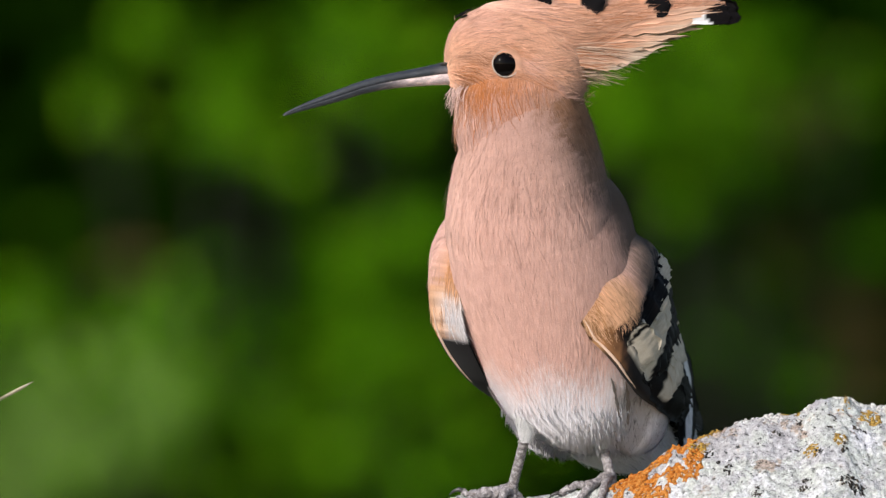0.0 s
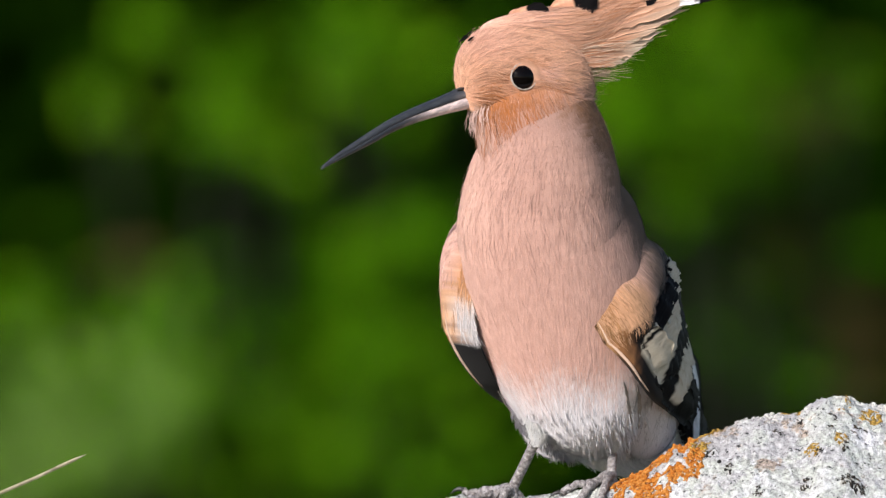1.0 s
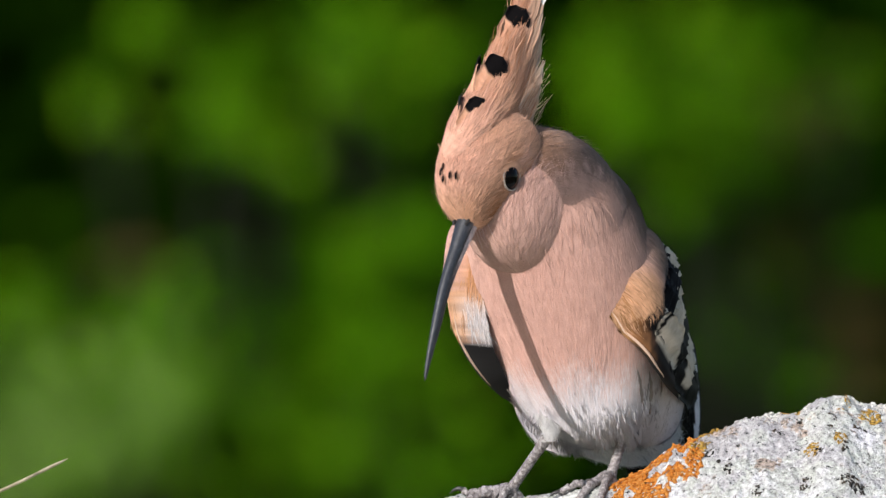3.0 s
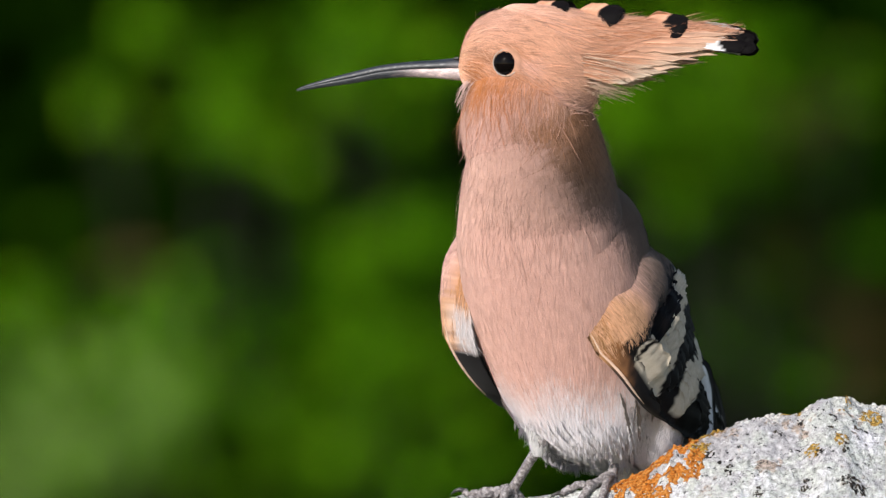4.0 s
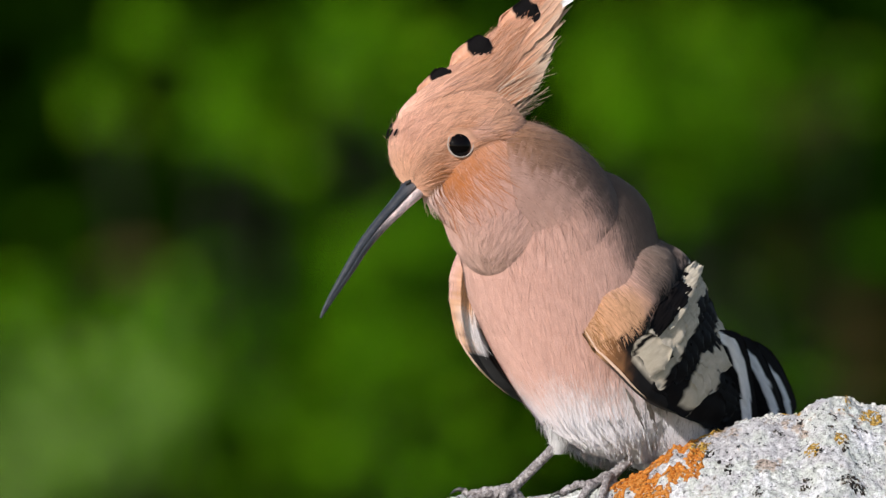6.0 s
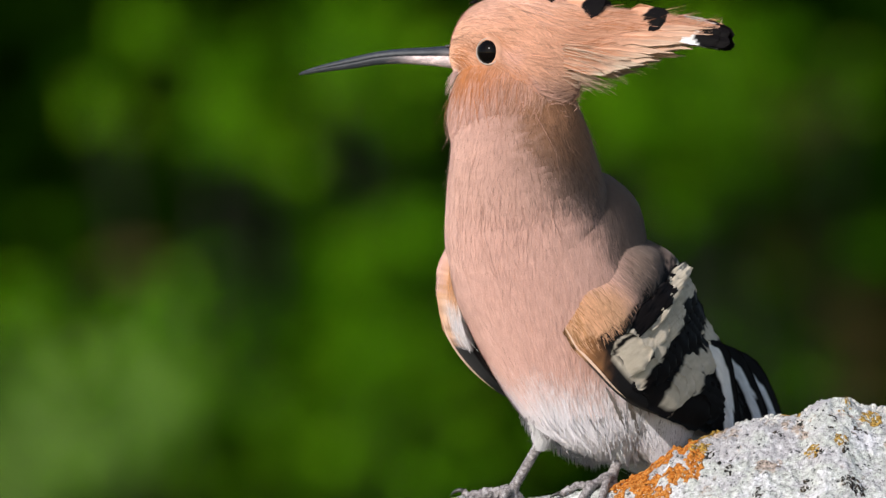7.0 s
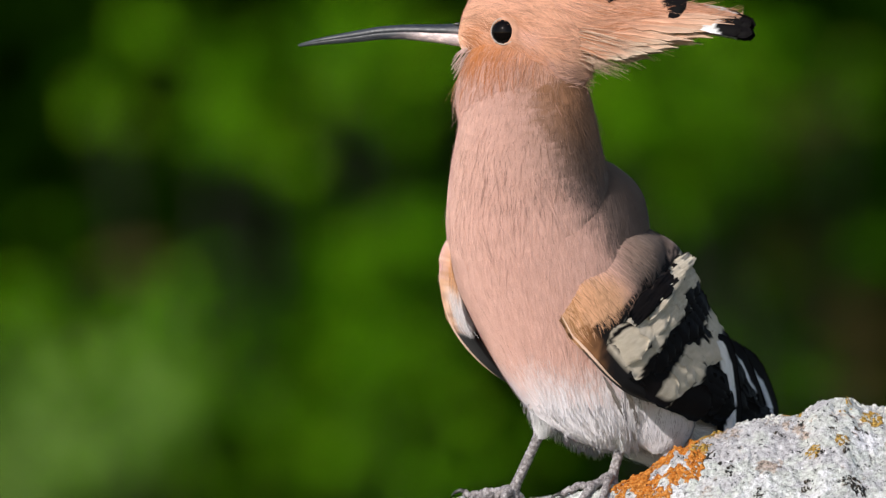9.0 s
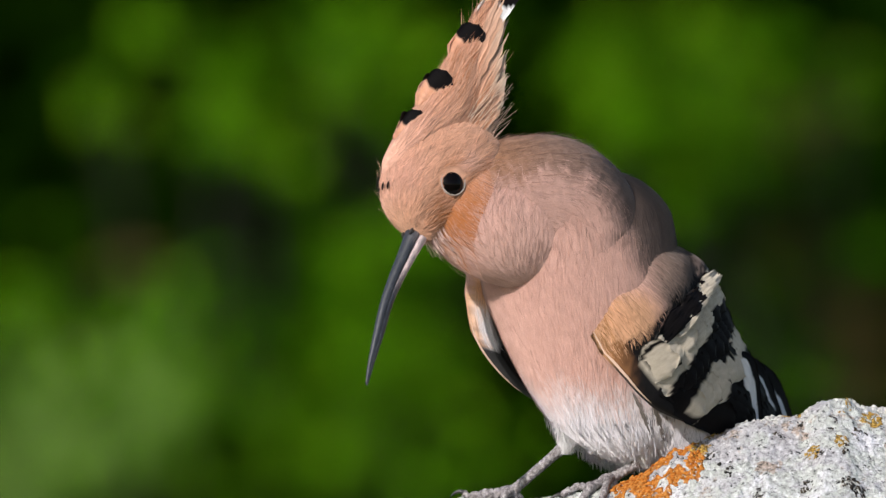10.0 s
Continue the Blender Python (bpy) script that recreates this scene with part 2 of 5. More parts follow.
# ---- the place ----
def build_ground():
    c = np.concatenate([-np.geomspace(600, 2, 22), np.linspace(-1.6, 1.6, 9), np.geomspace(2, 600, 22)])
    v, k = [], len(c)
    for y in c:
        for x in c:
            v.append((x, y, 0.04 * noise.noise(Vector((x * 0.7, y * 0.7, 0.0))) - 0.02))
    tagged(new("ground", mesh("ground", v, grid_faces(k, k, False), TURF)), "rough grassy ground round the boulder", "ground", kind="structure")


def crest_line(x):
    """Height of the boulder's ridge over x, in model units from the picture's middle line."""
    xs = [-9000, -5400, -4200, -2600, -1400, -700, -400, -60, 20, 60, 140, 220, 300, 340, 400, 480, 560, 630, 652, 668, 712, 740, 790, 860, 1000, 1600, 2600, 3800, 4800, 9000]
    zs = [-7400, -6000, -4700, -2900, -1560, -820, -600, -474, -438, -441, -443, -436, -420, -402, -360, -326, -302, -294, -278, -268, -264, -276, -280, -270, -262, -330, -900, -2500, -4700, -7400]
    return np.interp(x, xs, zs)


def rock_height(x, y):
    """Boulder height field in model units; y runs away from the camera."""
    ridge = crest_line(x)
    yr = np.interp(x, [-400, 100, 240, 350, 800], [60, 30, -20, -40, 20])
    d = y - yr
    front = np.where(d < 0, -d, 0)
    back = np.where(d > 0, d, 0)
    z = ridge - (np.sqrt(front ** 2 * 0.72 + 26 ** 2) - 26) - (np.sqrt(back ** 2 * 1.1 + 20 ** 2) - 20) - 1.2e-4 * np.maximum(front + back - 500, 0) ** 2
    return np.maximum(z, -7400)


def rough_rock(x, y, k):
    v = Vector((x * U, y * U, 0.3))
    return k * (8 * noise.fractal(v * 70, 0.8, 2.1, 6) + 5.5 * noise.fractal(v * 420, 0.6, 2.0, 5) + 2.2 * abs(noise.noise(v * 900)))


def rock_z(x, y):
    return float(rock_height(np.array(x, float), np.array(y, float))) + rough_rock(x, y, 1.0)


def build_rock():
    xs = np.concatenate([-np.geomspace(9000, 120, 40), np.arange(-90, 900, 2.8), 900 + np.geomspace(4, 8000, 40)])
    ys = np.concatenate([-np.geomspace(8000, 330, 36), np.arange(-320, 130, 3.2), 130 + np.geomspace(5, 8000, 36)])
    v = []
    for y in ys:
        for x in xs:
            z = float(rock_height(x, y))
            far = 1.0 + 8.0 * min(1.0, max(0.0, (abs(x) - 1200) / 4000))
            v.append(np.array((x * U, y * U, max(-0.3, 1.0 + (z + rough_rock(x, y, 1.0) * far * min(1.0, max(0.0, (z + 7300) / 1800))) * U))))
    ob = new("boulder", mesh("boulder", v, grid_faces(len(ys), len(xs), False), ROCK))
    tagged(ob, "grey weathered boulder covered with pale crusty lichen", "rock")


def lichen(name, mat, label, spots, count, size, seed, flat=0.45):
    """Crust of small warts on the boulder; spots are (x, y, radius x, radius y) in model units."""
    rng = np.random.default_rng(seed)
    ico = bmesh.new()
    bmesh.ops.create_icosphere(ico, subdivisions=1, radius=1.0)
    base = np.array([v.co[:] for v in ico.verts])
    tri = [[v.index for v in f.verts] for f in ico.faces]
    ico.free()
    verts, faces = [], []
    for (cx, cy, rx, ry) in spots:
        for _ in range(int(count * rx * ry / 1000)):
            a, r = rng.uniform(0, 6.283), math.sqrt(rng.uniform())
            x, y = cx + math.cos(a) * r * rx, cy + math.sin(a) * r * ry
            if noise.noise(Vector((x * 0.035, y * 0.035, seed))) < -0.12 + 0.35 * max(0.0, r - 0.7):
                continue
            s = size * rng.uniform(0.5, 1.5)
            z = rock_z(x, y)
            sc = np.array([s * rng.uniform(0.8, 1.4), s * rng.uniform(0.8, 1.4), s * flat])
            w = base * sc * rng.uniform(0.8, 1.2, (len(base), 1))
            # lean with the slope of the boulder's face
            dzx, dzy = (rock_z(x + 6, y) - z) / 6, (rock_z(x, y + 6) - z) / 6
            w[:, 2] += w[:, 0] * dzx * 0.8 + w[:, 1] * dzy * 0.8
            m = len(verts)
            verts += list((w + (x, y, z + s * 0.1)) * U + np.array((0, 0, 1.0)))
            faces += [tuple(i + m for i in f) for f in tri]
    ob = new(name, mesh(name, verts, faces, mat))
    tagged(ob, label, "lichen", kind="stuff")


def leaf_cloud(rng, clusters, size):
    """Many folded leaves round cluster centres (x, y, z, radius x, y, z, count)."""
    verts, faces = [], []
    for (cx, cy, cz, rx, ry, rz, count) in clusters:
        for _ in range(int(count)):
            d = rng.normal(0, 1, 3)
            d *= rng.uniform(0.35, 1.0) / np.linalg.norm(d)
            p = np.array((cx, cy, cz)) + d * (rx, ry, rz)
            ax = rng.normal(0, 1, 3) + (0, -0.3, -0.3)
            ax /= np.linalg.norm(ax)
            up = rng.normal(0, 1, 3) * 0.6 + np.array((-0.35, -0.75, 0.7))
            sd = np.cross(ax, up)
            sd /= np.linalg.norm(sd) + 1e-9
            nn = np.cross(sd, ax)
            s = size * rng.uniform(0.6, 1.3)
            m = len(verts)
            verts += [p, p + ax * s * 0.45 + sd * s * 0.26 + nn * s * 0.08, p + ax * s, p + ax * s * 0.45 - sd * s * 0.26 + nn * s * 0.08]
            faces += [(m, m + 1, m + 2), (m, m + 2, m + 3)]
    return verts, faces


BACK = 12.0  # metres from the bird to the face of the thicket


def at_back(px, pz, y=BACK):
    """A place in the thicket, from model units right of and above the middle of the view."""
    k = (4 + y) / 4
    return px * U * k, y, 1.0 + pz * U * k


def build_shrub(label, seed, spots, mat, leaf_size=0.04, depth=0.3, y=BACK, stem=None):
    """A shrub: stems from the ground and leaf clumps at the given spots (x, z, radius, leaves) in model units."""
    rng = np.random.default_rng(seed)
    shrub = new("shrub")
    cl, stems = [], []
    sx = np.mean([s[0] for s in spots]) if stem is None else stem
    for (px, pz, r, leaves) in spots:
        x, _, z = at_back(px, pz, y)
        rr = r * U * (4 + y) / 4
        for _ in range(9):
            o = rng.normal(0, 0.55, 3) * rr
            cl.append((x + o[0], y + o[1] * 1.2, z + o[2], rr * 0.42, depth * 0.5, rr * 0.42, max(1, round(leaves / 4.5 * rng.uniform(0.4, 1.6)))))
        bx = at_back(sx, 0, y)[0]
        path = smooth_path([(bx + rng.normal(0, 0.05), y + 0.35, -0.03), ((bx + x) / 2 + rng.normal(0, 0.06), y + 0.3, z * 0.5), (x, y + 0.05, z)], 10)
        stems.append(tube(path, np.linspace(0.011, 0.003, 10), 7))
    shrub.location = (at_back(sx, 0, y)[0], y + 0.3, 0.0)
    off = np.array(shrub.location)
    v, f = leaf_cloud(rng, cl, leaf_size)
    tagged(part("foliage", mesh("foliage", np.array(v) - off, f, mat, False), shrub), kind="stuff")
    for v, f in stems:
        part("stem", mesh("stem", np.array(v) - off, f, BARK), shrub)
    tagged(shrub, label, "shrub", group="thicket behind the boulder")


def build_hedge():
    """The deep wall of evergreen leaves that closes the distance, its shade put into the leaf colour."""
    rng = np.random.default_rng(5)
    v, f = [], []
    for _ in range(30000):
        x, z = rng.uniform(-4.5, 4.5), 3.4 * rng.uniform() ** 0.9
        y = BACK + 0.8 + rng.normal(0, 0.12) + 0.25 * noise.noise(Vector((x, z, 0))) + 0.1 * abs(z - 1)
        ax = rng.normal(0, 1, 3)
        ax /= np.linalg.norm(ax)
        sd = np.cross(ax, rng.normal(0, 1, 3))
        sd /= np.linalg.norm(sd)
        s = rng.uniform(0.07, 0.14)
        p = np.array((x, y, z))
        m = len(v)
        v += [p, p + ax * s * 0.5 + sd * s * 0.4, p + ax * s, p + ax * s * 0.5 - sd * s * 0.4]
        f += [(m, m + 1, m + 2), (m, m + 2, m + 3)]
    # solid block added behind the leaves, filling the gaps with shade colour
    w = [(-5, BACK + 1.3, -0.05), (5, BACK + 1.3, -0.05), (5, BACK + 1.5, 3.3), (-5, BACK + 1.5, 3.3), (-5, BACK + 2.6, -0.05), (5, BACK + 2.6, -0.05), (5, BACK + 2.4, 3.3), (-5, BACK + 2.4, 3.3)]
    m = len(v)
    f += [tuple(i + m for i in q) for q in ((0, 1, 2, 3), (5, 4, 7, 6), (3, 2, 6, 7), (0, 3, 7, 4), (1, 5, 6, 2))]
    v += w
    tagged(new("backdrop", mesh("backdrop", v, f, SHADE_LEAF, False)), "dense evergreen hedge far behind the boulder, coloured dark as shade", "hedge", kind="structure")


def build_grass_stem():
    """A dry stalk with a blade; its foot is the pivot."""
    stalk = new("grass_stalk")
    path = smooth_path([(0, 0, 0), (0.003, 0, 0.14), (0.02, 0, 0.23), (0.062, 0, 0.272), (0.10, 0, 0.292)], 30)
    v, f = tube(path, np.linspace(0.0011, 0.0005, 30), 8)
    part("stem", mesh("stem", v, f, STRAW), stalk)
    end = path[-1]
    way = (path[-1] - path[-3]) / np.linalg.norm(path[-1] - path[-3])
    v, f = tube([end - way * 0.004, end + way * 0.001, end + way * 0.006, end + way * 0.010], [0.0003, 0.00055, 0.0005, 0.0001], 8)
    part("tip", mesh("tip", v, f, STRAW), stalk, "frayed pale seed tip")
    return tagged(stalk, "thin dry grass stalk swaying beside the boulder", "grass")


build_ground()
build_rock()
lichen("orange_lichen", ORANGE, "bright orange crusty lichen patch on the boulder", [(350, -30, 46, 50), (400, -20, 40, 40), (330, -70, 40, 50), (430, -50, 22, 30), (412, 2, 16, 18), (405, -75, 38, 42), (436, -95, 24, 34), (370, -110, 46, 44)], 620, 2.6, 3)
lichen("ochre_lichen", OCHRE, "dull ochre lichen spots on the boulder", [(470, -25, 26, 24), (452, -60, 20, 22), (655, -118, 18, 16), (700, -108, 12, 10), (490, -10, 14, 14), (610, -5, 22, 10), (705, -28, 14, 18), (760, -30, 34, 16)], 330, 2.5, 4)
lichen("pale_lichen", PALE, "pale grey knobbly lichen on the boulder's rim", [(690, 42, 46, 26), (720, 20, 30, 30), (560, -10, 60, 30), (640, 10, 40, 20), (780, 20, 50, 30)], 70, 3.6, 6, 0.6)
lichen("dark_lichen", DARK, "small blackish lichen flecks on the boulder", [(496, -104, 16, 9), (470, -88, 14, 8), (502, -130, 8, 12), (686, -68, 12, 14), (555, -188, 12, 12), (636, -175, 14, 9), (704, -120, 9, 16), (640, -40, 20, 6), (590, -60, 9, 6), (740, -70, 16, 8), (660, -130, 8, 10), (720, -190, 22, 16)], 330, 1.9, 9, 0.5)
build_hedge()
SUNLIT = "leafy green shrub in full sun behind the boulder"
build_shrub(SUNLIT, 11, [(-344, 251, 80, 34), (-484, 391, 65, 10), (-584, 261, 60, 6), (-634, 301, 50, 3), (-304, 181, 60, 14), (-394, 201, 50, 13), (-380, 330, 55, 10)], LEAF)
build_shrub(SUNLIT, 12, [(-94, 361, 90, 24), (-164, 381, 60, 15), (-84, 261, 70, 15), (-224, 381, 50, 11), (46, 381, 50, 8), (-170, 280, 60, 10)], LEAF)
build_shrub(SUNLIT, 13, [(-94, -59, 90, 60), (-164, -79, 80, 30), (-120, 20, 60, 12), (-114, -259, 90, 42), (-84, -179, 70, 28), (-244, -349, 90, 22), (-304, -319, 60, 16), (-144, -389, 80, 24), (-24, -409, 60, 10), (-204, -209, 60, 13), (-364, -119, 70, 5), (-240, -400, 80, 18), (-330, -240, 70, 10), (60, -290, 80, 12), (20, -350, 80, 14), (120, -390, 70, 9), (-10, -230, 60, 10)], LEAF)
build_shrub(SUNLIT, 14, [(-514, -209, 85, 44), (-454, -259, 70, 36), (-584, -159, 60, 20), (-624, -279, 80, 28), (-724, -359, 90, 30), (-744, -119, 60, 12), (-534, -359, 80, 28), (-664, -419, 80, 30), (-404, -199, 60, 14), (-384, -409, 70, 13), (-700, -220, 60, 18), (-700, -50, 70, 3), (-600, -80, 70, 4), (-740, -300, 80, 20), (-500, -300, 80, 20), (-680, -150, 60, 8)], LEAF)
build_shrub("pale green leafy shrub in full sun behind the boulder", 19, [(-504, -229, 70, 10), (-470, -270, 60, 8), (-724, -339, 80, 16), (-640, -330, 80, 14), (-600, -400, 80, 14), (-560, -300, 70, 8), (-710, -230, 60, 8), (-740, -420, 70, 10)], PALE_LEAF, y=BACK - 0.4)
build_shrub(SUNLIT, 15, [(396, 211, 100, 46), (316, 231, 60, 32), (486, 201, 70, 34), (416, 111, 60, 13), (346, 361, 80, 18), (466, 381, 80, 15), (546, 341, 70, 12), (266, 301, 60, 18)], LEAF)
build_shrub("half-shaded green shrub behind the boulder", 16, [(606, 241, 60, 6), (556, 111, 70, 7), (756, 41, 50, 11), (716, 241, 60, 7), (516, -179, 80, 7), (636, -219, 80, 8), (560, -60, 60, 4), (700, 350, 60, 5), (100, -400, 60, 4)], LEAF, y=BACK + 0.3)
build_shrub("withered brownish shrub behind the boulder", 17, [(606, 261, 50, 6), (646, 11, 55, 9), (696, -119, 60, 9), (716, -239, 60, 8), (-544, -39, 55, 4), (-664, -389, 70, 5)], DRY_LEAF, y=BACK + 0.2, stem=690)
stalk = build_grass_stem()


# ---- the bird ----
PINK = np.array((0.60, 0.372, 0.314))
BUFF = np.array((0.69, 0.395, 0.27))
RUST = np.array((0.40, 0.145, 0.05))
WHITE = np.array((0.90, 0.89, 0.90))
CREAM = np.array((0.50, 0.44, 0.36))
BLACK = np.array((0.007, 0.006, 0.0065))
GREY = np.array((0.17, 0.125, 0.11))


def ease(x, lo, hi):
    k = np.clip((x - lo) / (hi - lo), 0, 1)
    return (k * k * (3 - 2 * k))


def blend(a, b, k):
    return a * (1 - k[:, None]) + b * k[:, None]


def speckle(c, rng, amount=0.06):
    return np.clip(c * (1 + rng.normal(0, amount, (len(c), 1))), 0, 1)


def body_colour(p, s, rng):
    f, l, z = p[:, 0], p[:, 1], p[:, 2]
    c = np.tile(PINK, (len(p), 1))
    c = blend(c, np.array((0.67, 0.645, 0.68)), ease(-z + 9 * np.sin(l * 0.05) + rng.normal(0, 12, len(p)) + 0.10 * np.abs(l), 30, 140))
    # grey-brown mantle, with shade of the back painted into its colour
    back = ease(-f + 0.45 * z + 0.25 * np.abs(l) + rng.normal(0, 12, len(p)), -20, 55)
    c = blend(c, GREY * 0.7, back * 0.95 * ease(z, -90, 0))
    ang = np.arctan2(l, f + 60) + 0.0008 * z
    streak = (np.abs(np.mod(ang, 0.20) - 0.1) < 0.018) & (np.abs(ang) > 0.75) & (np.abs(ang) < 1.45) & (z < -75) & (z > -180)
    c[streak & (rng.uniform(size=len(p)) < 0.7)] *= 0.35
    return speckle(c, rng, 0.035)


def flank_colour(p, s, rng):
    c = np.tile(np.array((0.67, 0.645, 0.68)), (len(p), 1))
    c = blend(c, PINK, ease(p[:, 2] + rng.normal(0, 14, len(p)), -110, -50))
    ang = np.arctan2(np.abs(p[:, 1]) - 92, p[:, 0] + 90) + 0.0015 * p[:, 2]
    dusky = (np.abs(np.mod(ang, 0.42) - 0.21) < 0.035) & (p[:, 2] < -110) & (p[:, 2] > -185)
    c[dusky & (rng.uniform(size=len(p)) < 0.6)] *= 0.4
    return speckle(c, rng, 0.035)


def neck_colour(p, s, rng, u=1.0):
    x = p[:, 0]
    c = np.tile(PINK * 1.02, (len(p), 1))
    # brown nape plumage, deepened to carry shade and the head's shadow as colour
    rear = ease(-x + 0.25 * np.abs(p[:, 1]) + rng.normal(0, 14, len(p)), -2 - 12 * u, 84 - 15 * u)
    rear = np.maximum(rear, 0.42 * u * (1.25 - u) * np.exp(-((x + 20 + rng.normal(0, 14, len(p))) / 34) ** 2))
    c = blend(c, np.array((0.34, 0.165, 0.085)) * u + GREY * 0.75 * (1 - u), rear * 0.92)
    c *= 1 - 0.28 * (rng.uniform(size=(len(p), 1)) < 0.3) * (0.1 + 0.9 * rear[:, None])
    return speckle(c, rng, 0.035)


def throat_colour(p, s, rng):
    c = np.tile(PINK * 0.97 + 0.02, (len(p), 1))
    c = blend(c, np.array((0.44, 0.23, 0.14)), ease(-p[:, 0] + rng.normal(0, 16, len(p)) - 0.25 * p[:, 2], 5, 95) * 0.8)
    return speckle(c, rng, 0.05)


def rusty_face(c, p, rng):
    """Orange-rust feathers between the bill and the eye, with the dark corner of the mouth."""
    x, z = p[:, 0], p[:, 2]
    loose = 1 + rng.normal(0, 0.45, len(p))
    lore = np.maximum(np.exp(-(((x - 44) / 32) ** 2 + ((z + 42) / 24) ** 2)), 0.85 * np.exp(-(((x - 66) / 18) ** 2 + ((z + 16) / 20) ** 2)))
    lore = np.maximum(lore, 0.6 * np.exp(-(((x - 8) / 34) ** 2 + ((z + 44) / 20) ** 2)))
    c = blend(c, np.array((0.46, 0.165, 0.05)), np.clip(1.15 * lore * loose, 0, 1) * 0.9)
    gape = np.exp(-(((x - 68 - 0.6 * (z + 36)) / 8) ** 2 + ((z + 36) / 15) ** 2))
    return blend(c, RUST * 0.4, np.clip(gape * loose, 0, 1) * 0.7)


def head_colour(p, s, rng):
    x, y, z = p[:, 0], np.abs(p[:, 1]), p[:, 2]
    c = np.tile(BUFF, (len(p), 1))
    loose = rng.normal(0, 7, len(p))
    c = blend(c, PINK * 1.05, ease(-z + loose, 22, 66) * ease(-x + 40, 0, 70))
    c = blend(c, PINK, ease(-z + 1.4 * loose, 26, 66) * ease(-x, -90, -50))
    c = blend(c, PINK * 0.5 + WHITE * 0.5, ease(-z + loose, 28, 50) * ease(x, 8, 56) * 0.8)
    ear = np.exp(-(((x + 42) / 34) ** 2 + ((z + 40) / 20) ** 2)) * (y > 20)
    c = blend(c, RUST * 1.05, np.clip(ear * (1 + rng.normal(0, 0.4, len(p))), 0, 1) * 0.7)
    # dusky brow before the eye, pale skin behind it
    brow = np.exp(-(((x - 40) / 24) ** 2 + ((z - 10) / 9) ** 2)) * (y > 25)
    c = blend(c, RUST * 0.6, np.clip(brow * (1 + rng.normal(0, 0.4, len(p))), 0, 1) * 0.75)
    ring = np.exp(-((np.hypot(x, z) - 30) / 5) ** 2) * (y > 30)
    c = blend(c, RUST * 0.9, ring * 0.5)
    pale = np.exp(-(((x + 40) / 16) ** 2 + ((z + 4) / 16) ** 2)) * (y > 20)
    c = blend(c, PINK * 1.15, pale * 0.6)
    crown = ease(z, 20, 75) * ease(x, -40, 60)
    c = blend(c, PINK * 1.12, crown * 0.45)
    nape = ease(-x, 60, 140) * ease(-z, -30, 40)
    c = blend(c, np.array((0.44, 0.25, 0.17)), nape * 0.7)
    return speckle(rusty_face(c, p, rng), rng, 0.10)


def ruff_colour(p, s, rng):
    c = head_colour(p, s, rng)
    low = ease(-p[:, 2] + rng.normal(0, 16, len(p)), 28, 82)
    n = neck_colour(p + np.array((34, 0, 0)), s, rng)
    c = c * (1 - low[:, None]) + n * low[:, None]
    front = ease(p[:, 0], 25, 65) * ease(-p[:, 2], 66, 95)
    return rusty_face(blend(c, PINK * 1.06, front * 0.8), p, rng)


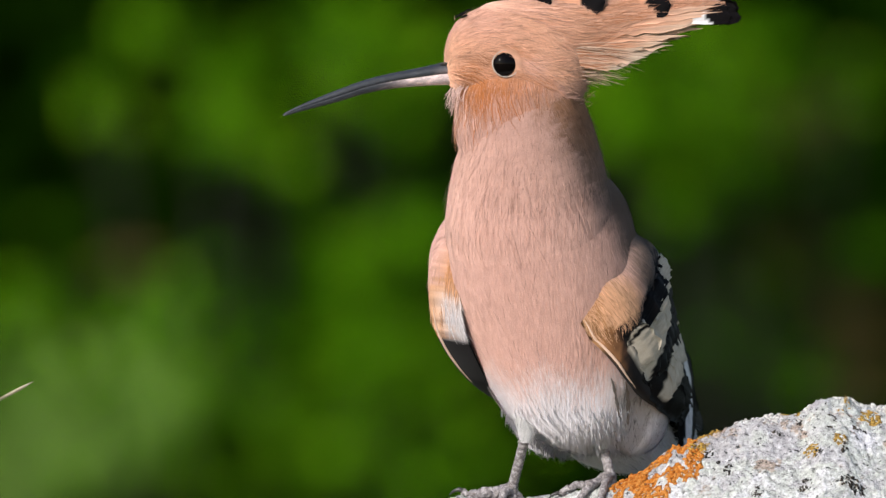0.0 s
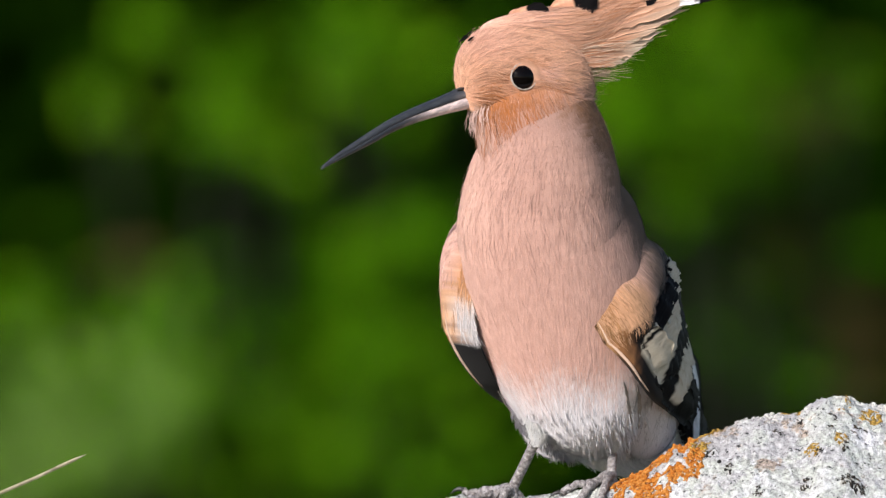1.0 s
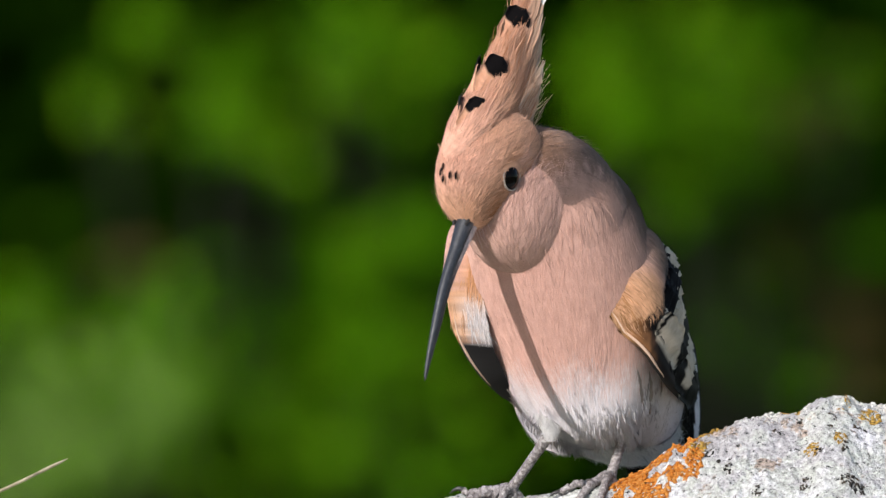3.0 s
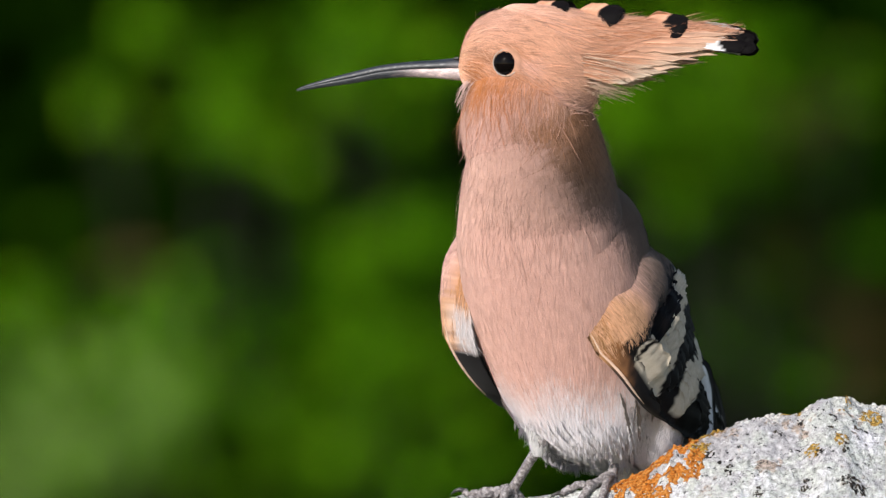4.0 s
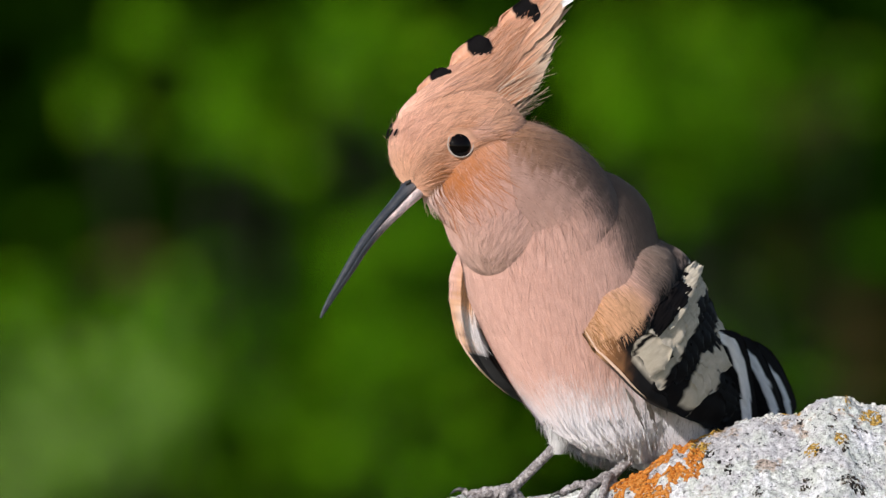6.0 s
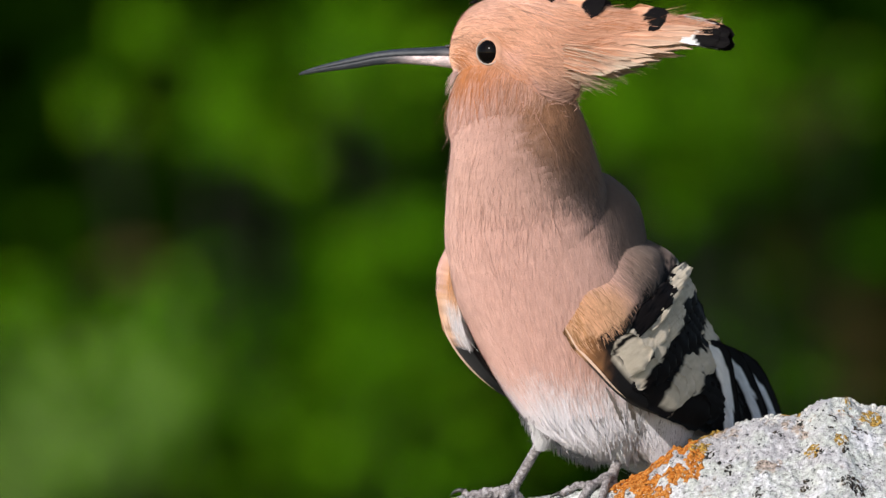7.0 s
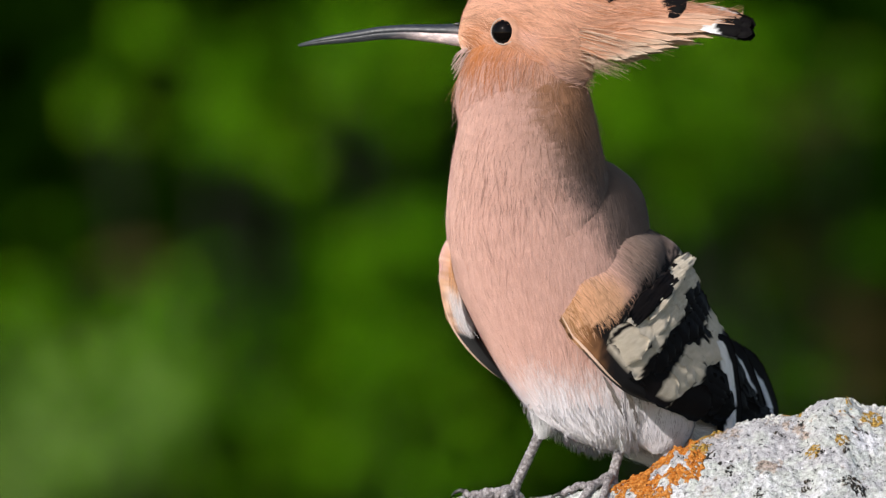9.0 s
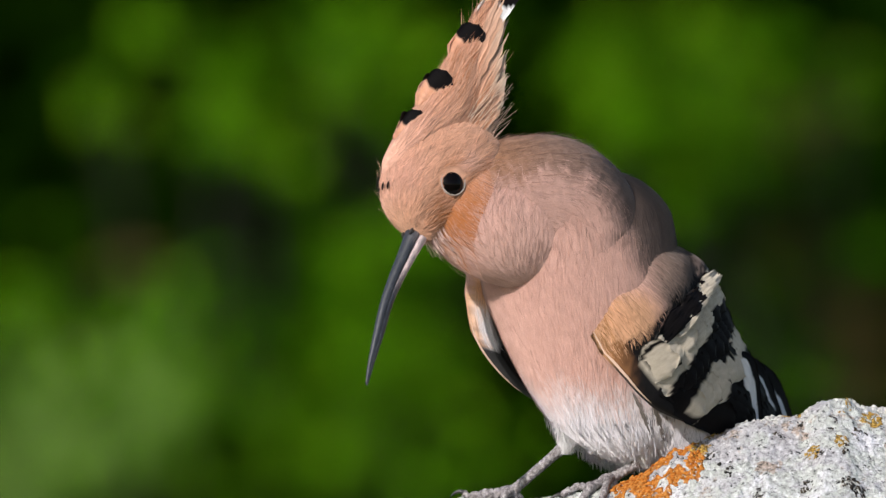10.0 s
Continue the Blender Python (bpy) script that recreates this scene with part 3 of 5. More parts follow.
def build_body(bird):
    rng = np.random.default_rng(21)
    rings = smooth_path([  # z, centre f, half width, half depth
        (316, 76, 14, 20), (303, 74, 66, 102), (276, 70, 104, 146), (247, 68, 128, 168), (220, 74, 144, 180), (195, 80, 155, 186), (150, 80, 164, 192), (85, 64, 172, 188), (30, 30, 172, 190),
        (-15, 4, 166, 188), (-65, -22, 152, 182), (-105, -44, 140, 172), (-148, -68, 120, 156), (-176, -90, 98, 130), (-198, -106, 72, 98), (-211, -118, 38, 56), (-216, -122, 8, 12)], 80)
    cen = np.stack([rings[:, 1], 0 * rings[:, 1], rings[:, 0]], 1)
    g = ring_surface(cen, np.array((0, 1.0, 0)), np.array((1.0, 0, 0)), rings[:, 2], rings[:, 3], 72)
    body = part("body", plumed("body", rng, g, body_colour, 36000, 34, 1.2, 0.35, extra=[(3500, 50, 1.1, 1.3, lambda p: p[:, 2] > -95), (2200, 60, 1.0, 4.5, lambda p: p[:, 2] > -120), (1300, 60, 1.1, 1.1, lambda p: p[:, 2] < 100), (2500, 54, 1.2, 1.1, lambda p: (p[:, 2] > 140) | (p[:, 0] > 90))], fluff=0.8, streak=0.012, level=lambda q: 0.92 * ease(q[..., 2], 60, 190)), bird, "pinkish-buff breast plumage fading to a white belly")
    for side in (1, -1):  # dusky streaks on the flanks
        for k in range(6):
            a0 = 0.62 - 0.21 * k + rng.uniform(-0.04, 0.04)
            zs = np.linspace(-78 - 6 * (k % 3), -150 - 8 * (k % 2) - rng.uniform(0, 20), 6)
            cf, hw, hd = (np.interp(zs, rings[::-1, 0], rings[::-1, q]) for q in (1, 2, 3))
            ang = a0 - 0.10 * np.linspace(0, 1, 6)
            spine = np.stack([cf + (hd + 3) * np.sin(ang), side * (hw + 3) * np.cos(ang), zs], 1)
            feather("flank_streak", spine[0], spine[-1], (math.sin(a0), side * math.cos(a0), 0.0), 6 + 2 * (k % 2), lambda q, b: np.tile(np.array((0.30, 0.265, 0.25)), (len(q), 1)), body, rng, cup=0.0, blunt=1.4, ragged=0.3, spine=spine)
    fringe_v, fringe_f, fringe_c, fringe_n = [], [], [], []
    for _ in range(1500):  # loose tips that hang from the belly in ragged points
        a, z = rng.uniform(0, 2 * np.pi), -206 + 84 * rng.uniform() ** 1.7
        cf, hw, hd = (np.interp(z, rings[::-1, 0], rings[::-1, q]) for q in (1, 2, 3))
        root = np.array((cf + hd * np.cos(a), hw * np.sin(a), z))
        out = np.array((np.cos(a) / hd, np.sin(a) / hw, 0.0))
        out /= np.linalg.norm(out)
        clump = 0.5 + 0.5 * np.sin(a * 23 + 2.0 * np.sin(a * 7))
        ln = rng.uniform(6, 14) + 15 * clump
        side = np.array((-out[1], out[0], 0.0))
        way = np.array((-0.22, 0, -1.0)) + out * rng.uniform(0.0, 0.16) + side * rng.normal(0, 0.12)
        m = len(fringe_v)
        fringe_v += [root - side * 0.7, root + side * 0.7, root + way * ln * 0.6 + out * 2 + side * 0.5, root + way * ln + out]
        fringe_f += [(m + 2, m + 1, m), (m + 3, m + 2, m)]
        fringe_n += [out + np.array((0, 0, 0.15)) + side * rng.normal(0, 0.12)] * 4
        fringe_c += [np.array((0.67, 0.645, 0.68)) * rng.uniform(0.88, 1.1)] * 4
    fringe = part("belly_fringe", mesh("belly_fringe", np.array(fringe_v) * U, fringe_f, DOWN, True, np.array(fringe_c), np.array(fringe_n) / np.linalg.norm(fringe_n, axis=1, keepdims=True)), bird, "ragged white hem of the belly plumage")
    tagged(fringe, kind="stuff")
    coverts = smooth_path([(-95, 20, 20), (-110, 88, 60), (-180, 104, 66), (-250, 92, 58), (-330, 62, 36), (-385, 12, 8)], 40)
    cen = np.stack([coverts[:, 0], 0 * coverts[:, 0], -150 - (coverts[:, 0] + 95) * -0.28], 1)
    g = ring_surface(cen, np.array((0, 1.0, 0)), np.array((0, 0, 1.0)), coverts[:, 1], coverts[:, 2], 40)
    tail_coverts = part("tail_coverts", plumed("tail_coverts", rng, g, lambda p, s, r: speckle(np.tile(WHITE, (len(p), 1)), r), 4000, 40, 2.0, 1.6, extra=[(900, 60, 2.0, 5.0, lambda p: p[:, 2] > 900)]), bird, "white downy under-tail feathers")
    moved = [body, tail_coverts, fringe]
    for side in (1, -1):  # white flank plumes that hang over the leg and the wing's lower edge
        fl = smooth_path([(-40, -60, 96, 20, 24), (-80, -72, 102, 46, 60), (-130, -88, 98, 56, 72), (-172, -100, 90, 50, 64), (-202, -108, 82, 36, 46), (-216, -112, 78, 14, 20)], 34)
        g = ring_surface(fl[:, (1, 2, 0)] * (1, side, 1), np.array((0, 1.0, 0)), np.array((1.0, 0, 0)), fl[:, 3], fl[:, 4], 34)
        moved.append(part("flank", plumed("flank", rng, g, flank_colour, 4200, 40, 1.3, 0.9, fluff=0.8, streak=0.03, extra=[(900, 56, 1.0, 3.0, lambda p: p[:, 2] > -120), (300, 36, 0.9, 7.0, lambda p: p[:, 2] > -165)]), bird, "loose white flank plumes with dusky streaks"))
    for side in (1, -1):
        low = -214 if side > 0 else -190
        th = smooth_path([(-80, 40, 46), (-120, 34, 40), (low + 34, 20, 24), (low + 12, 12, 13), (low, 6, 6)], 24)
        cen = np.stack([np.interp(-th[:, 0], (80, -low), (-20, -40) if side > 0 else (30, 58)), 0 * th[:, 0] + side * 52, th[:, 0]], 1)
        g = ring_surface(cen, np.array((0, 1.0, 0)), np.array((1.0, 0, 0)), th[:, 1], th[:, 2], 28)
        moved.append(part("thigh", plumed("thigh", rng, g, lambda p, s, r: speckle(blend(np.tile(WHITE * 0.74, (len(p), 1)), GREY * 1.6, ease(-p[:, 2], 190, 214) * 0.4), r), 2600, 32, 1.1, 1.2, fluff=0.8, extra=[(300, 40, 1.0, 3.5, None)]), bird))
    return moved


WING = smooth_path([  # leading edge f, l, z; trailing edge f, l, z
    (170, 66, 160, 60, 88, 222), (190, 118, 100, 30, 134, 200), (170, 180, -5, -77, 146, 165), (75, 182, -95, -142, 128, 95),
    (-49, 166, -132, -230, 108, -5), (-161, 142, -146, -319, 78, -84), (-260, 112, -158, -370, 58, -132), (-350, 80, -172, -410, 44, -160)], 71)


def wing_place(s, v, off=0.0, flare=0.0):
    """A place on the folded wing: s from the bend to the tip, v from the leading to the trailing edge."""
    i = np.clip(np.asarray(s, float), 0, 1) * 70
    k = np.minimum(i.astype(int), 69)
    a = (i - k)[..., None]
    row = WING[k] * (1 - a) + WING[k + 1] * a
    v = np.asarray(v, float)[..., None]
    p = row[..., :3] * (1 - v) + row[..., 3:] * v
    s1 = np.asarray(s, float)[..., None]
    mounds = 10 * np.exp(-(((s1 - 0.25) / 0.10) ** 2 + ((v - 0.16) / 0.26) ** 2)) + 15 * np.exp(-(((s1 - 0.21) / 0.12) ** 2 + ((v - 0.62) / 0.24) ** 2))
    mounds = mounds * (1.0 if flare else 0.8)
    soft = 1.0 if flare else 0.65 + 0.35 * ease(s1, 0.22, 0.42)
    bulge = mounds + 26 * soft * np.sin(np.pi * np.clip(v, 0, 1)) ** 0.8 * (1 - 0.6 * np.asarray(s, float)[..., None])
    p = p + np.array((0.25, 1.0, 0)) * flare * (np.exp(-((s1 - 0.10) / 0.12) ** 2) - 0.55 * np.clip((s1 - 0.2) / 0.25, 0, 1)) * (1 - 0.6 * v) + np.array((0, 0, 0.7)) * flare * np.clip(1.1 - 1.6 * s1, 0, 1)
    tuck = np.exp(-(v / 0.12) ** 2) * np.clip(2.6 - 6.0 * s1, 0.1, 1) * (30 if flare == 0 else 6)
    out = np.maximum((1 - np.hypot((s1 - 0.25) / 0.14, (v - 0.22) / 0.34)) * 1.3, 1 - np.hypot((s1 - 0.22) / 0.22, (v - 0.62) / 0.54))
    out = np.maximum(out, (1 - np.hypot((s1 - 0.225) / 0.15, (v - 0.42) / 0.36)) * 1.2)
    out = np.clip(np.maximum(out / 0.75, (s1 - 0.20) / 0.17), 0, 1)
    tuck = tuck + (44 * (1 - out * out * (3 - 2 * out)) if flare == 0 else 0)
    p = p - np.array((0.1 if flare else 0.35, 1.0, 0)) * tuck
    return p + np.array((-0.25, 0.95, 0.15)) * (bulge + np.asarray(off, float)[..., None])


def wing_bands(s, v, jitter):
    """Bands across the folded wing: buff or brown, then black and cream in turn."""
    s = s + jitter
    brown = np.array((0.21, 0.15, 0.125))
    c = np.tile(PINK, (len(s), 1))
    c = blend(c, PINK * 0.75 + brown * 0.2, ease(v, 0.30, 0.52) * ease(s, 0.06, 0.12))
    c = blend(c, brown * 1.1, ease(v, 0.40, 0.85) * ease(s, 0.02, 0.16) * 0.75)
    c = blend(c, brown, ease(v, 0.35, 0.55) * ease(s + 0.10 * v, 0.20, 0.31))
    c = blend(c, np.array((0.58, 0.335, 0.20)), ease(-(((s - 0.245) / 0.095) ** 2 + ((v - 0.12) / 0.36) ** 2), -1.0, -0.15))
    c = blend(c, np.array((0.07, 0.055, 0.05)), ease(v, 0.42, 0.58) * ease(s + 0.01 * ease(v, 0.5, 1), 0.23, 0.29) * 0.9)
    up = ease(v, 0.5, 1.0)
    c = blend(c, GREY, ease(v, 0.45, 0.8) * ease(-s, -0.20, -0.08))
    c = blend(c, GREY * 0.7, ease(v, 0.74, 0.97) * 0.9)
    edges = (0.287 + 0.03 * up, 0.347 + 0.01 * up, 0.42 + 0.02 * up, 0.498 + 0.02 * up, 0.562 + 0.01 * v)
    for e, col in zip(edges, (BLACK, CREAM, BLACK, CREAM, BLACK)):
        c[s > e] = col
    c[(np.abs(s - 0.332) < 0.0035) & (v > 0.08) & (v < 0.36)] = CREAM * 0.8
    lead = (v < 0.065) & (s > 0.285)  # brown, then black rim below the buff patch
    c[lead] = blend(np.tile(np.array((0.26, 0.12, 0.05)), (len(s), 1)), BLACK, ease(s + 0.5 * v, 0.31, 0.39))[lead]
    return c


def feather(name, root, tip, normal, width, colour, parent, rng, cup=0.12, ragged=0.05, bend=0.0, blunt=0.5, label="", along=18, across=7, spine=None):
    """One vane with a shaft: root and tip in model units; colour(a, b) with a along and b across, -1 to 1."""
    root, tip, normal = (np.array(q, float) for q in (root, tip, normal))
    way = tip - root
    ln = np.linalg.norm(way)
    way /= ln
    side = np.cross(normal, way)
    side /= np.linalg.norm(side)
    up = np.cross(way, side)
    a = np.linspace(0, 1, along)
    b = np.linspace(-1, 1, across)
    A, B = np.meshgrid(a, b, indexing="ij")
    prof = np.minimum(1, (A / 0.25) ** 0.6) * np.clip((1 - A) / 0.16, 0, 1) ** blunt
    prof = np.where(A > 0.999, 0.02, np.maximum(prof, 0.10))
    rag = 1 + rng.normal(0, ragged, A.shape) * (np.abs(B) > 0.6)
    W = prof * rag * width * 0.5
    lift = -cup * np.abs(B) ** 1.6 * width * 0.5 + bend * ln * np.sin(np.pi * A * 0.5) ** 2
    ridge = np.where(np.abs(B) < 0.1, 0.035 * width, 0) + rng.normal(0, 0.010, A.shape) * width
    axis = root + A[..., None] * ln * way if spine is None else np.repeat(smooth_path(spine, along)[:, None], across, 1)
    P = axis + (B * W)[..., None] * side + (lift + ridge)[..., None] * up
    c = speckle(colour(A.ravel(), B.ravel()), rng, 0.07)
    top = P.reshape(-1, 3)
    under = top - up * 1.2
    f = grid_faces(along, across, False)
    m = len(top)
    f += [tuple(reversed([i + m for i in q])) for q in f]
    edge = list(range(across)) + [i * across + across - 1 for i in range(1, along)] + [m - 1 - i for i in range(1, across)] + [i * across for i in range(along - 2, 0, -1)]
    f += [(edge[i], edge[(i + 1) % len(edge)], edge[(i + 1) % len(edge)] + m, edge[i] + m) for i in range(len(edge))]
    return part(name, mesh(name, np.vstack([top, under]) * U, f, VANE, True, np.vstack([c, c])), parent, label)


def build_wing(bird, side):
    rng = np.random.default_rng(31 + side)
    flip = np.array((1, side, 1.0))
    S, V = np.meshgrid(np.linspace(0, 1, 112), np.linspace(0, 1, 32), indexing="ij")
    flare, thick = (52.0, 62.0) if side < 0 else (0.0, 6.0)
    outer = wing_place(S, V, 0.0, flare) * flip
    inner = (wing_place(S, V, -10.0 - thick * np.exp(-V / 0.5) * ease(-S, -0.60, -0.30), flare) * flip)[:, ::-1]
    g = np.concatenate([outer, inner], 1)

    def colour(p, s, r):
        # nearest place on the wing's plan
        q = p * flip
        flat = outer.reshape(-1, 3) * flip
        back = inner.reshape(-1, 3) * flip
        out = np.zeros((len(q), 3))
        for k in range(0, len(q), 2000):
            d = ((q[k:k + 2000, None] - flat[None]) ** 2).sum(2)
            db = ((q[k:k + 2000, None] - back[None]) ** 2).sum(2).min(1)
            i = d.argmin(1)
            c = wing_bands(S.ravel()[i], V.ravel()[i], r.normal(0, 0.008, len(i)))
            under = blend(np.tile(np.array((0.58, 0.30, 0.15)), (len(i), 1)), np.array((0.64, 0.60, 0.62)) if side < 0 else np.array((0.36, 0.19, 0.09)), ease(S.ravel()[i] - 0.06 * V.ravel()[i], 0.16, 0.24))
            under = blend(under, BLACK, ease(S.ravel()[i], 0.29, 0.325))
            c[db < d.min(1)] = under[db < d.min(1)]
            if side < 0:  # the spread wing shows only its dark flight feathers past the bend
                c[S.ravel()[i] > 0.315] = BLACK
            out[k:k + 2000] = c
        return speckle(out, r, 0.12)

    def banded(p, edge=0.285):
        q = p * flip
        flat = outer.reshape(-1, 3) * flip
        return np.concatenate([S.ravel()[((q[k:k + 1000, None] - flat[None]) ** 2).sum(2).argmin(1)] for k in range(0, len(q), 1000)]) > edge

    wing = part("wing", plumed("wing", rng, g, colour, 14000, 26, 1.2, 0.9, streak=0.16, avoid=banded, extra=[(2000, 32, 1.1, 1.8, lambda p: banded(p, 0.24)), (500, 34, 1.0, 4.0, lambda p: banded(p, 0.22))] if side > 0 else ()), bird, "folded wing with buff shoulder and black and cream bands")
    rim = wing_place(np.linspace(0.24, 0.43, 24), np.full(24, 0.0), np.full(24, -7.0), flare) * flip
    v, f = tube(rim, 2.6 * np.sin(np.linspace(0.25, 3.0, 24)), 8)
    part("wing_rim", mesh("wing_rim", np.array(v) * U, f, VANE, True, np.tile(np.array((0.66, 0.48, 0.38)), (len(v), 1))), wing, "pale buff rim of the folded wing")
    # coverts and secondaries in overlapping rows
    rows = ((0.285, 0.05, 6, 0.40, 0.97), (0.315, 0.085, 9, 0.12, 0.97), (0.36, 0.10, 9, 0.12, 0.97), (0.40, 0.16, 9, 0.05, 0.96), (0.49, 0.18, 8, 0.06, 0.95), (0.58, 0.20, 7, 0.06, 0.95), (0.67, 0.26, 6, 0.06, 0.95))
    for n, (s0, ln, count, v0, v1) in enumerate(rows):
        for k in range(count):
            v = v0 + (v1 - v0) * (k + 0.5 + rng.uniform(-0.15, 0.15)) / count
            sa = s0 + rng.uniform(-0.015, 0.015) + 0.05 * v
            sb = min(0.995, sa + ln * rng.uniform(0.9, 1.1))
            off = 2.0 + 1.0 * (len(rows) - n) + rng.uniform(0, 2.0)
            root, tip = wing_place(np.array(sa), np.array(v), np.array(off - 7), flare) * flip, wing_place(np.array(sb), np.array(v * 0.96 + 0.01), np.array(off + 1.5), flare) * flip
            mid = wing_place(np.array((sa + sb) / 2), np.array(v), np.array(off), flare) * flip
            nrm = np.cross(wing_place(np.array(sb), np.array(v)) - wing_place(np.array(sa), np.array(v)), wing_place(np.array(sa), np.array(min(1, v + 0.1))) - wing_place(np.array(sa), np.array(v - 0.1 if v > 0.1 else 0)))
            nrm = nrm * flip
            nrm = nrm if nrm[1] * side > 0 else -nrm
            wd = np.linalg.norm(wing_place(np.array(sa), np.array(1.0)) - wing_place(np.array(sa), np.array(0.0))) / count * 1.9
            jit = rng.normal(0, 0.012)
            gap = np.dot(mid - (root + tip) / 2, nrm / np.linalg.norm(nrm)) / np.linalg.norm(tip - root)
            feather("wing_feather", root, tip, nrm, wd, lambda a, b, sa=sa, sb=sb, v=v, jit=jit: wing_bands(sa + (sb - sa) * a - 0.012 * b * b, np.clip(v + 0.05 * b, 0.06, 1), jit), wing, rng, bend=float(np.clip(gap, 0, 0.2)), ragged=0.06)
    # long primaries along the lower edge
    for k in range(6):
        root = wing_place(np.array(0.42 + 0.03 * k), np.array(0.05 + 0.02 * k), np.array(4.0 - k * 0.3), flare) * flip
        tip = (wing_place(np.array(0.97), np.array(0.08 + 0.1 * k), np.array(2.0), flare) + np.array((-30 + 5 * k, -4, -14 + 6 * k))) * flip
        feather("primary_feather", root, tip, np.array((-0.2, side, 0.25)), 30, lambda a, b: np.tile(BLACK, (len(a), 1)), wing, rng, bend=0.03)
    return wing


def build_tail(bird):
    rng = np.random.default_rng(41)
    v, f = tube([(-170, 0, -60), (-230, 0, -110), (-290, 0, -150)], [34, 40, 14], 16)
    tail = part("tail", mesh("tail", np.array(v) * U, f, VANE, True, np.tile(BLACK * 2, (len(v), 1))), bird, "black and white barred tail")
    for k in range(10):  # tail feathers, black with one white bar
        a = (k - 4.5) / 4.5
        feather("tail_feather", (-210, a * 26, -95 - abs(a) * 6), (-545 + 20 * abs(a), a * 74, -300 + 14 * abs(a)), (-0.4, 0.1 * a, 1), 44,
                lambda q, b: np.where(((q > 0.55) & (q < 0.68))[:, None], WHITE, BLACK), tail, rng)
    for side in (1, -1):  # striped inner flight feathers, fanned over the rump
        fan = (((-168, 124, 0), (-200, 144, -35), (-232, 134, -144), (-234, 126, -200), 62, 0.38), ((-215, 100, -10), (-280, 100, -58), (-338, 90, -149), (-352, 84, -190), 66, 0.31),
               ((-240, 84, -10), (-340, 76, -75), (-396, 64, -145), (-410, 56, -180), 64, 0.24))
        for p0, p1, p2, p3, wd, half in fan:
            spine = np.array((p0, p1, p2, p3), float) * (1, side, 1)
            feather("tertial_feather", spine[0], spine[-1], (0.12, side, 0.1), wd, lambda q, b, side=side, half=half: np.where(((np.abs(b * side + 0.12 * np.sin(q * 9)) < half) & (q > 0.05))[:, None], WHITE * 0.82, BLACK),
                    tail, rng, cup=0.2, across=15, along=24, blunt=0.35, ragged=0.03, spine=spine)
            dark = spine + np.array((-30, -side * 45, 2)) * np.array([[0.4], [1], [1], [1]])
            feather("tertial_feather", dark[0], dark[-1], (0.12, side, 0.1), wd * 0.9, lambda q, b: np.tile(BLACK, (len(q), 1)), tail, rng, cup=0.2, blunt=0.35, ragged=0.03, spine=dark)
    return tail


